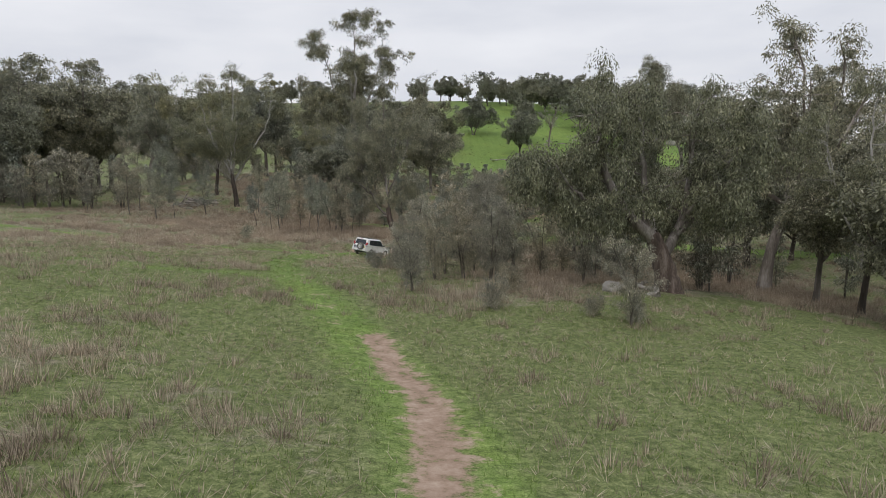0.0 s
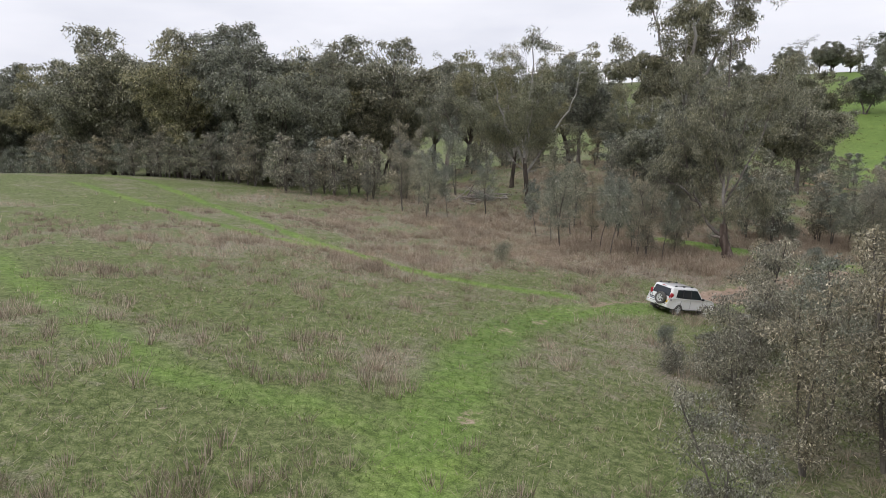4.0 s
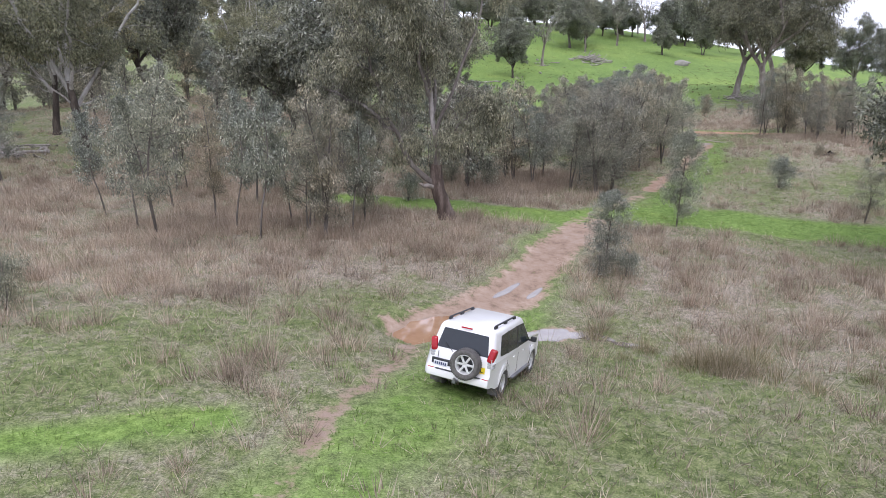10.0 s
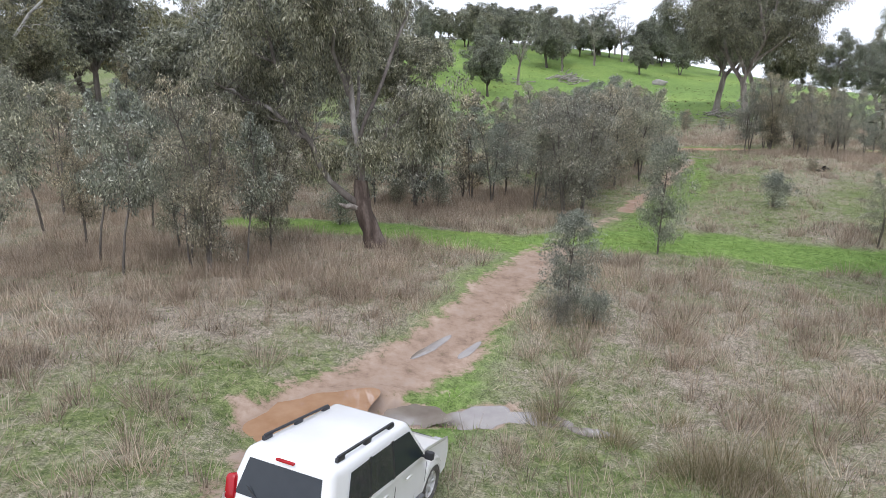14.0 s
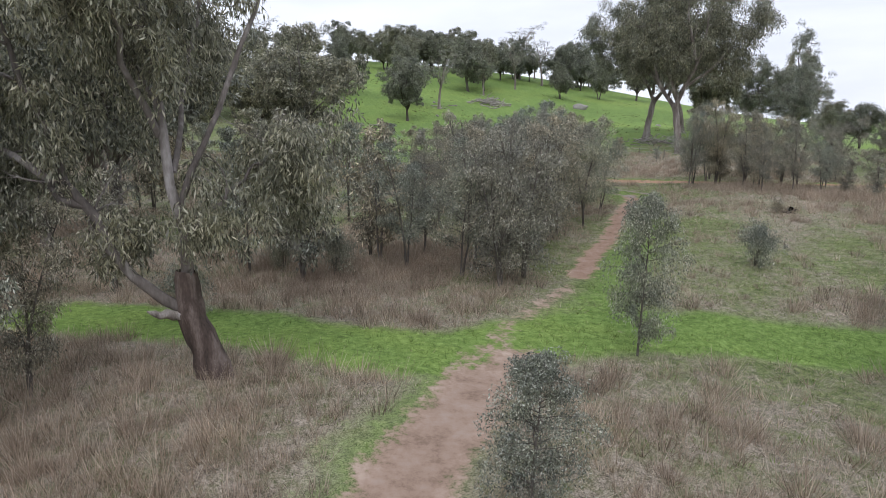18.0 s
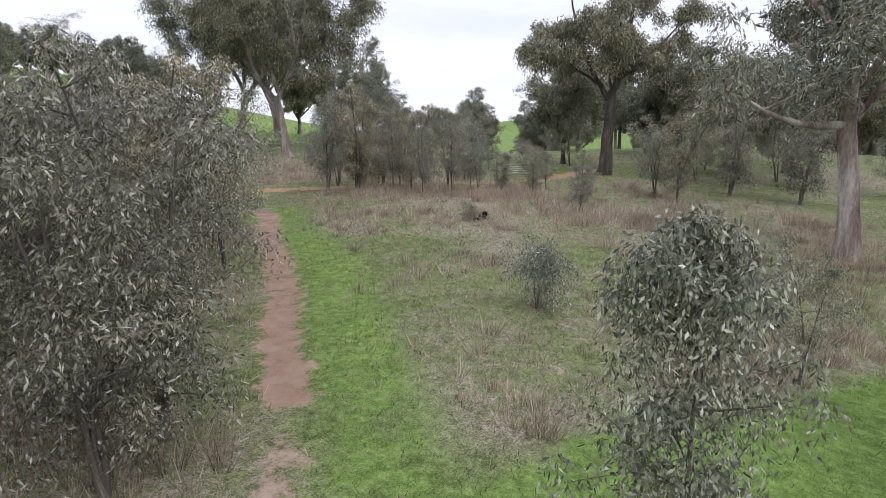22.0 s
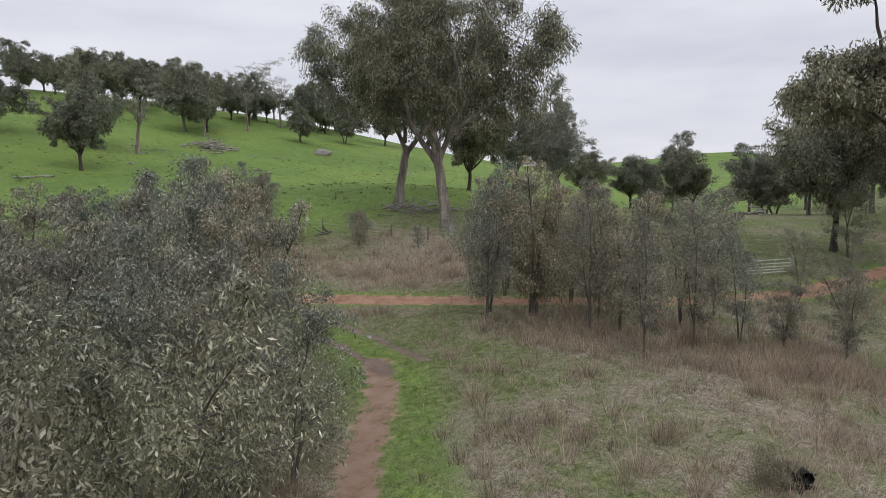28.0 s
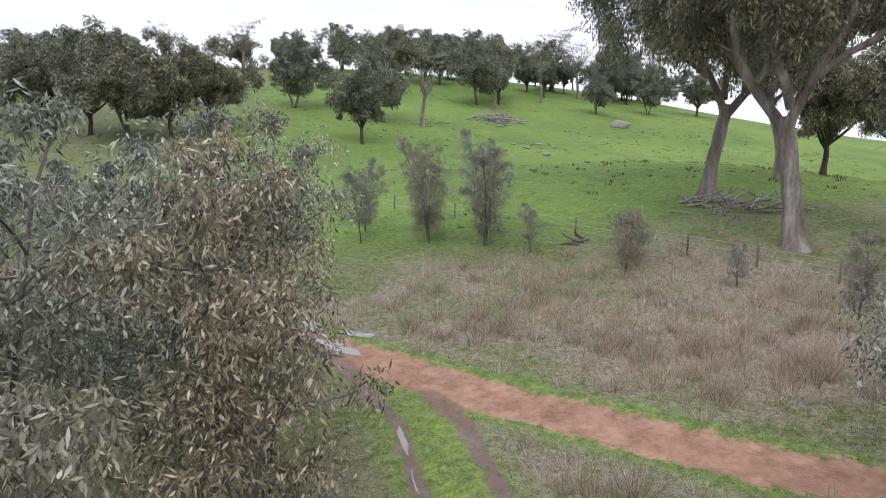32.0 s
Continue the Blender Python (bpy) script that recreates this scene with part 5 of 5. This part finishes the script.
    learner = bm_part("learner_plate", block((0.16, 0.008, 0.16), (0.6, -2.36, 0.88), 0.003), YELLOW, car, "yellow learner plate with black L")
    bm_part("letter_stem", block((0.022, 0.004, 0.1), (0.57, -2.366, 0.88)), BLACK, learner, "", 0)
    bm_part("letter_foot", block((0.07, 0.004, 0.022), (0.594, -2.366, 0.841)), BLACK, learner, "", 0)
    spare = wheel("spare_wheel", car, (0.2, -2.47, 0.98), 1)
    spare.rotation_euler = (0, 0, radians(-90))
    bm_part("spare_bracket", block((0.2, 0.16, 0.2), (0.2, -2.38, 0.98), 0.02), TRIM, car)
    bm_part("grille", block((0.9, 0.04, 0.14), (0, 2.37, 0.82), 0.015), TRIM, car)
    bm_part("underbody", block((1.5, 4.0, 0.22), (0, 0, 0.42), 0.05), TRIM, car)
    # Stand the wheels on the ground.
    cx, cy, head = CAR_AT
    fwd = Vector((math.sin(radians(head)), math.cos(radians(head)), 0))
    right = Vector((fwd.y, -fwd.x, 0))

    def foot(a, b):
        p = Vector((cx, cy, 0)) + fwd * a + right * b
        return Vector((p.x, p.y, float(surface(p.x, p.y))))

    f, r = (foot(wb, -0.79) + foot(wb, 0.79)) / 2, (foot(-wb, -0.79) + foot(-wb, 0.79)) / 2
    lft, rgt = (foot(wb, -0.79) + foot(-wb, -0.79)) / 2, (foot(wb, 0.79) + foot(-wb, 0.79)) / 2
    yv = (f - r).normalized()
    zv = (rgt - lft).cross(yv).normalized()
    xv = yv.cross(zv)
    mid = (f + r) / 2
    car.matrix_basis = Matrix(((xv.x, yv.x, zv.x, mid.x), (xv.y, yv.y, zv.y, mid.y), (xv.z, yv.z, zv.z, mid.z - 0.01), (0, 0, 0, 1)))


CAR_AT = (-8.0, 70.62, 29.0)
build_car()

# ---- puddles, timber, stones and fences ----
WATER = Mat("muddy_water")
WATER = WATER.set(Base_Color=WATER.ramp(WATER.noise(1.5, 4), [(0.35, (0.4, 0.225, 0.125)), (0.7, (0.5, 0.31, 0.19))]), Roughness=0.03, Coat_Weight=1.0, Coat_Roughness=0.02, Coat_IOR=1.6)
# Greyer base puts some of the mirrored sky into the colour, besides the coat.
WATER_SKY_TINT = Mat("sky_tinted_water")
WATER_SKY_TINT = WATER_SKY_TINT.set(Base_Color=WATER_SKY_TINT.ramp(WATER_SKY_TINT.noise(1.5, 4), [(0.35, (0.22, 0.18, 0.15)), (0.7, (0.3, 0.26, 0.22))]), Roughness=0.06, Coat_Weight=1.0, Coat_Roughness=0.03, Coat_IOR=1.7)
STONE = plain("pale_stone", (0.33, 0.31, 0.28), 0.9, 0, 0.3, 3, 0.5)
CHAR = plain("charred_wood", (0.02, 0.018, 0.016), 0.9, 0, 0.4, 5, 0.6)
STEEL = plain("galvanised_steel", (0.66, 0.66, 0.66), 0.5, 0.2)


def build_puddles():
    for p in PUDDLES:
        a = radians(p[4])
        small = min(p[2], p[3]) < 0.5
        level = float(surface(p[0], p[1])) if small else float(land(p[0], p[1])) - 0.118
        verts, ring = [(0, 0, 0)], 40
        for k in range(ring):
            f = 2 * math.pi * k / ring
            u, v = p[2] * math.cos(f), p[3] * math.sin(f)
            du, dv = u * math.cos(a) - v * math.sin(a), u * math.sin(a) + v * math.cos(a)
            r = (1.0 if small else 1.16) / float(basin(p[0] + du, p[1] + dv, p))
            du, dv = du * r, dv * r
            verts.append((du, dv, float(surface(p[0] + du, p[1] + dv)) - level if small else 0))
        faces = [(0, k + 1, (k + 1) % ring + 1) for k in range(ring)]
        me = mesh_of("puddle", verts, faces)
        me.materials.append(WATER_SKY_TINT if p[0] > -7.5 else WATER)
        ob = new("puddle", me)
        ob.location = (p[0], p[1], level + (0.012 if small else 0))
        tagged(ob, "shallow muddy brown puddle on the earth track", "puddle", "puddles on the track", "structure")


def log_mesh(rng, length, r, bend=0.1):
    line = sweep(rng, (-length / 2, 0, 0), (1, 0, 0), length, 7, bend, 0)
    v, f = tube(line, r * np.linspace(1, 0.55, 7) * rng.uniform(0.85, 1.15, 7), 8)
    n = len(v)
    v = np.concatenate([v, line[:1], line[-1:]])
    ends = [(n, k, (k + 1) % 8, n) for k in range(8)] + [(n + 1, n - 8 + (k + 1) % 8, n - 8 + k, n + 1) for k in range(8)]
    return v, f, ends


def log_pile(seed, x, y, count, length, r, reach, label, name="log_pile", mat=None, heap=0.5):
    """Fallen limbs lying across one another."""
    rng = np.random.default_rng(seed)
    pile = tagged(new(name), label, "dead wood")
    pile.location = (x, y, float(surface(x, y)))
    for k in range(count):
        ln, rad = length * rng.uniform(0.45, 1.2), r * rng.uniform(0.5, 1.2)
        line = sweep(rng, (-ln / 2, 0, 0), (1, 0, rng.uniform(-0.12, 0.12)), ln, 8, 0.13, 0)
        pieces = [tube(line, rad * np.linspace(1, 0.4, 8), 7)]
        for b in range(rng.integers(0, 3)):
            at = line[rng.integers(3, 7)]
            tw = sweep(rng, at, (rng.uniform(0.2, 1), rng.normal(0, 0.6), rng.uniform(-0.1, 0.6)), ln * 0.3, 5, 0.2, 0)
            pieces.append(tube(tw, rad * 0.4 * np.linspace(1, 0.3, 5), 5))
        v, f = joined(pieces)
        ob = part("log", v, f, mat or DEADWOOD, pile, smooth=True)
        px, py = rng.normal(0, reach * 0.5, 2)
        near = max(0.0, 1 - math.hypot(px, py) / (reach + 0.1))
        dz = float(surface(x + px, y + py)) - pile.location.z
        ob.matrix_basis = pose(px, py, dz + rad * 0.6 + heap * near * rng.random(), rng.uniform(-6, 6), rng.uniform(-5, 5), rng.uniform(0, 360))
    return pile


def build_timber():
    log_pile(1, -43, 112.8, 38, 4.6, 0.15, 4.2, "heap of weathered fallen limbs at the wood's edge", heap=1.4)
    log_pile(2, 68, 297, 60, 6.5, 0.22, 6, "brush heap of dead limbs on the green hill", heap=3.0)
    log_pile(3, 52.5, 163.6, 30, 4.2, 0.11, 3.1, "fallen dead limbs beneath the paddock gum", "fallen_branches", heap=0.5)
    log_pile(4, 56, 161.5, 6, 3.6, 0.12, 2.4, "fallen dead limbs beneath the paddock gum", "fallen_branches", heap=0.3)
    log_pile(5, 19.8, 243, 4, 6, 0.22, 2.5, "grey fallen limb lying on the hill pasture", "fallen_branches", heap=0.2)
    log_pile(6, 100, 150, 8, 5, 0.18, 3, "grey dead limbs in the lower paddock", heap=0.6)
    log_pile(7, 31.1, 110.6, 4, 1.1, 0.14, 0.5, "charred stump remains in green grass", "charred_stump", CHAR, 0.25)
    log_pile(8, 12.9, 42.9, 7, 3.6, 0.26, 1.3, "pale fallen timber below the creek gum", "fallen_branches", heap=0.3)
    log_pile(9, 39.5, 158.5, 5, 1.4, 0.1, 0.8, "small dark heap of brush by the fence", "brush_heap", BARK_GREY, 0.3)
    log_pile(10, 50, 285, 5, 6, 0.2, 5, "grey fallen limbs on the hill pasture", "fallen_branches", heap=0.2)


def boulder(seed, x, y, size, label):
    rng = np.random.default_rng(seed)
    bm = bmesh.new()
    bmesh.ops.create_icosphere(bm, subdivisions=3, radius=1)
    for v in bm.verts:
        n = noise.noise(v.co * 1.6 + Vector((seed * 3.1, 0, 0))) * 0.35 + noise.noise(v.co * 4 + Vector((seed, 5, 0))) * 0.12
        v.co *= 1 + n
        v.co = Vector((v.co.x * size[0], v.co.y * size[1], v.co.z * size[2]))
    bmesh.ops.recalc_face_normals(bm, faces=bm.faces)
    me = bpy.data.meshes.new("boulder")
    bm.to_mesh(me)
    bm.free()
    me.materials.append(STONE)
    me.polygons.foreach_set("use_smooth", np.ones(len(me.polygons), bool))
    ob = new("boulder", me)
    ob.location = (x, y, float(surface(x, y)) + size[2] * 0.35)
    ob.rotation_euler = (0, 0, rng.uniform(0, 6))
    tagged(ob, label, "rock", "rocks")


def build_stones():
    boulder(1, 106.7, 304, (3.2, 2.0, 1.4), "pale boulder on the green hill")
    boulder(2, 11.2, 42, (0.9, 0.6, 0.5), "grey rock beside the creek gum")
    rng = random.Random(12)
    for k in range(16):
        boulder(10 + k, rng.uniform(30, 130), rng.uniform(225, 320), (rng.uniform(0.4, 1.1), rng.uniform(0.4, 0.9), rng.uniform(0.25, 0.5)), "small grey rock in the hill pasture")


def build_fence():
    """A wire fence along the foot of the hill, a post at a time."""
    fence = tagged(new("wire_fence"), "old wire fence with thin dark posts along the paddock", "fence")
    a, b, n = Vector((20, 191)), Vector((52, 141.5)), 16
    fence.location = (a.x, a.y, float(surface(a.x, a.y)))
    feet = []
    for k in range(n + 1):
        p = a + (b - a) * (k / n)
        z = float(surface(p.x, p.y))
        feet.append((p.x - fence.location.x, p.y - fence.location.y, z - fence.location.z))
        line = np.array([(0, 0, -0.2), (0.01, 0, 0.5), (0.02, 0.01, 1.15), (0.02, 0.01, 1.17)])
        v, f = tube(line, [0.06, 0.055, 0.05, 0.005], 8)
        part("post", v + np.array(feet[-1]), f, BARK_GREY, fence, smooth=True)
    for h in (0.35, 0.7, 1.05):
        v, f = tube(np.array(feet) + np.array([0, 0, h]), [0.006] * len(feet), 4)
        part("wire", v, f, STEEL, fence)
    post = tagged(new("strainer_post"), "grey strainer post standing in the far pasture", "post")
    post.location = (165, 240, float(surface(165, 240)))
    v, f = tube(np.array([(0, 0, -0.3), (0, 0, 2), (0.05, 0, 3.6), (0.05, 0, 3.65)]), [0.5, 0.42, 0.36, 0.02], 9)
    part("timber", v, f, BARK_GREY, post, smooth=True)
    gate = tagged(new("metal_gate"), "pale galvanised farm gate in the lower paddock", "gate")
    p, q = Vector((57.4, 127.6)), Vector((61.2, 126.2))
    gate.location = (p.x, p.y, float(surface(p.x, p.y)))
    d = q - p
    dz = float(surface(q.x, q.y)) - gate.location.z
    for h in (0.25, 0.45, 0.65, 0.88, 1.15):
        v, f = tube(np.array([(0, 0, h), (d.x / 2, d.y / 2, h + dz / 2), (d.x, d.y, h + dz)]), [0.042] * 3, 6)
        part("rail", v, f, STEEL, gate, smooth=True)
    for s in (0, 0.33, 0.67, 1):
        v, f = tube(np.array([(d.x * s, d.y * s, dz * s + 0.22), (d.x * s, d.y * s, dz * s + 0.7), (d.x * s, d.y * s, dz * s + 1.18)]), [0.03] * 3, 6)
        part("stile", v, f, STEEL, gate, smooth=True)
    for s in (-0.06, 1.06):
        v, f = tube(np.array([(d.x * s, d.y * s, dz * s - 0.3), (d.x * s, d.y * s, dz * s + 0.8), (d.x * s, d.y * s, dz * s + 1.45), (d.x * s, d.y * s, dz * s + 1.46)]), [0.12, 0.11, 0.1, 0.01], 8)
        part("gate_post", v, f, DEADWOOD, gate, smooth=True)


# ---- grass ----


def blade_material(name, stops, scale=0.35):
    m = Mat(name)
    c = m.ramp(island(m), stops)
    patch = m.ramp(m.noise(scale, 4), [(0.33, (0.75, 0.72, 0.7)), (0.66, (1.2, 1.18, 1.15))])
    c = m.mix(1.0, c, patch, "MULTIPLY")
    m.set(Base_Color=c, Roughness=0.75, Specular_IOR_Level=0.2)
    thin = m.t.nodes.new("ShaderNodeBsdfTranslucent")
    both = m.node("ShaderNodeMixShader", Fac=0.45)
    m.link(c, thin.inputs["Color"])
    m.link(m.b.outputs["BSDF"], both.inputs[1])
    m.link(thin.outputs["BSDF"], both.inputs[2])
    m.link(both.outputs["Shader"], m.t.nodes["Material Output"].inputs["Surface"])
    return m.m


DRY_BLADE = blade_material("dry_grass", [(0.0, (0.27, 0.215, 0.16)), (0.45, (0.53, 0.445, 0.345)), (0.85, (0.72, 0.63, 0.51)), (1.0, (0.84, 0.76, 0.65))])
RED_BLADE = blade_material("rusty_dry_grass", [(0.0, (0.27, 0.21, 0.16)), (0.5, (0.55, 0.45, 0.36)), (1.0, (0.8, 0.7, 0.59))])
RUSH_BLADE = blade_material("rush_blades", [(0.0, (0.2, 0.16, 0.12)), (0.5, (0.46, 0.38, 0.3)), (1.0, (0.75, 0.65, 0.53))])
FIELD_BLADE = blade_material("field_tuft_blades", [(0.0, (0.16, 0.135, 0.1)), (0.5, (0.42, 0.355, 0.28)), (1.0, (0.72, 0.63, 0.52))])
HILL_BLADE = blade_material("hill_tuft_blades", [(0.0, (0.06, 0.075, 0.025)), (0.6, (0.16, 0.17, 0.07)), (1.0, (0.34, 0.29, 0.17))])
BANK_BLADE = blade_material("bank_rush_blades", [(0.0, (0.13, 0.125, 0.06)), (0.5, (0.34, 0.3, 0.18)), (1.0, (0.62, 0.54, 0.41))])
STRAW_BLADE = blade_material("flattened_straw", [(0.0, (0.18, 0.15, 0.115)), (0.5, (0.43, 0.37, 0.28)), (1.0, (0.78, 0.7, 0.56))])
GREEN_BLADE = blade_material("green_grass", [(0.0, (0.11, 0.165, 0.045)), (0.5, (0.19, 0.28, 0.075)), (0.85, (0.29, 0.38, 0.13)), (1.0, (0.45, 0.45, 0.25))])


def tufts(name, seed, box, number, chance, blades, height, radius, width, mat, label, fan=0.5):
    """Clumps of blades, thicker where chance(x, y) is high; each blade is a thin leaning triangle."""
    rng = np.random.default_rng(seed)
    x, y = rng.uniform(box[0], box[1], number), rng.uniform(box[2], box[3], number)
    keep = rng.random(number) < chance(x, y)
    x, y = x[keep], y[keep]
    z = surface(x, y) - 0.03
    n = len(x)
    size = rng.uniform(0.55, 1.3, n)
    k = np.repeat(np.arange(n), blades)
    m = len(k)
    a, r = rng.uniform(0, 2 * np.pi, m), rng.random(m) ** 0.6
    off = np.stack([np.cos(a) * r, np.sin(a) * r], -1)
    foot = np.stack([x[k], y[k], z[k]], -1)
    foot[:, :2] += off * (radius * size[k])[:, None]
    hgt = height * size[k] * rng.uniform(0.55, 1.15, m)
    tip = foot + np.concatenate([off * (hgt * fan)[:, None] + rng.normal(0, 0.2, (m, 2)) * hgt[:, None], hgt[:, None]], 1)
    b = a + rng.uniform(0.6, 2.5, m)
    side = np.stack([np.cos(b), np.sin(b), np.zeros(m)], -1) * (width * size[k] * rng.uniform(0.6, 1.3, m))[:, None] * 0.5
    verts = np.stack([foot - side, foot + side, tip], 1).reshape(-1, 3)
    me = mesh_of(name, verts, np.arange(3 * m).reshape(-1, 3))
    me.materials.append(mat)
    tagged(new(name, me), label, "grass", kind="stuff")


def open_ground(x, y):
    dirt, lush, dry = cover(x, y)
    return np.clip(1 - 2.2 * dirt, 0, 1), lush, dry


def corridor(x, y, reach):
    return np.clip((reach - along(x, y, TRACK)) / 12, 0, 1)


def build_grass():
    def wave(x, y):
        return np.clip(0.5 + 0.5 * np.sin(0.31 * x + 1.7 * np.sin(0.23 * y)) * np.cos(0.27 * y + 0.8 * np.sin(0.19 * x)), 0.3, 1)

    def tall(x, y):
        free, lush, dry = open_ground(x, y)
        return free * np.clip(1 - 1.6 * lush, 0, 1) * np.clip((dry - 0.36) * 2.2, 0.01, 1) * wave(x, y) * (y < 172)

    def low(x, y):
        free, lush, dry = open_ground(x, y)
        return free * np.clip(1 - 1.2 * lush, 0, 1) * (0.35 + 0.65 * wave(y, x)) * corridor(x, y, 28) * np.clip((y + 5) / 60, 0.75, 1)

    def turf(x, y):
        free, lush, dry = open_ground(x, y)
        return free * np.clip(1.15 - 1.1 * dry + 0.4 * lush, 0.05, 1) * corridor(x, y, 26)

    box = (-75, 82, -5, 178)
    tufts("dry_tussock_grass", 1, box, 230000, tall, 15, 0.6, 0.22, 0.021, DRY_BLADE, "tall straw-coloured dry tussock grass", 0.7)
    tufts("rusty_tussock_grass", 2, box, 38000, lambda x, y: tall(x, y) * (np.clip(cover(x, y)[2] - 0.55, 0, 1) * 2.5), 34, 0.72, 0.34, 0.017, RED_BLADE, "tall rusty brown dry grass beneath the saplings")
    tufts("rush_tussocks", 7, (-46, 60, 50, 162), 17000, lambda x, y: 0.9 * np.maximum(tall(x, y), 0.07 * open_ground(x, y)[0] * (open_ground(x, y)[1] < 0.3)), 85, 0.66, 0.36, 0.017, RUSH_BLADE, "domed olive-brown rush tussocks", 0.8)
    def bank(x, y):
        return np.clip(1.3 * np.exp(-((x - 1.5) / 2.8) ** 2 - ((y - 72.6) / 2.7) ** 2), 0, 1) * (patchy(2 * x, 2 * y) > 0.45)

    tufts("bank_rushes", 10, (-7, 9, 65, 80), 330, bank, 150, 0.72, 0.5, 0.016, BANK_BLADE, "tall arching olive-brown rushes on the creek bank", 0.75)
    tufts("hill_tufts", 8, (-40, 160, 165, 340), 9000, lambda x, y: np.clip(2.4 * (patchy(0.35 * x, 0.35 * y) - 0.4), 0.05, 0.8), 9, 0.3, 0.45, 0.11, HILL_BLADE, "dull tufts dotted over the hill pasture", 0.6)
    tufts("field_tufts", 9, (-62, 52, 4, 128), 32000, lambda x, y: open_ground(x, y)[0] * np.clip(1 - 1.4 * open_ground(x, y)[1], 0, 1) * np.clip(5 * (patchy(x, y) - 0.5), 0.04, 0.95), 40, 0.42, 0.32, 0.024, FIELD_BLADE, "scattered brown seed-head tufts in the paddock", 0.55)
    tufts("short_dry_grass", 3, (-48, 60, -3, 160), 240000, low, 7, 0.17, 0.17, 0.019, STRAW_BLADE, "short pale dry grass", 1.9)
    tufts("short_green_grass", 4, (-48, 60, -3, 160), 240000, turf, 6, 0.12, 0.17, 0.021, GREEN_BLADE, "short green pasture grass", 0.9)


build_puddles()
build_timber()
build_stones()
build_fence()
build_grass()
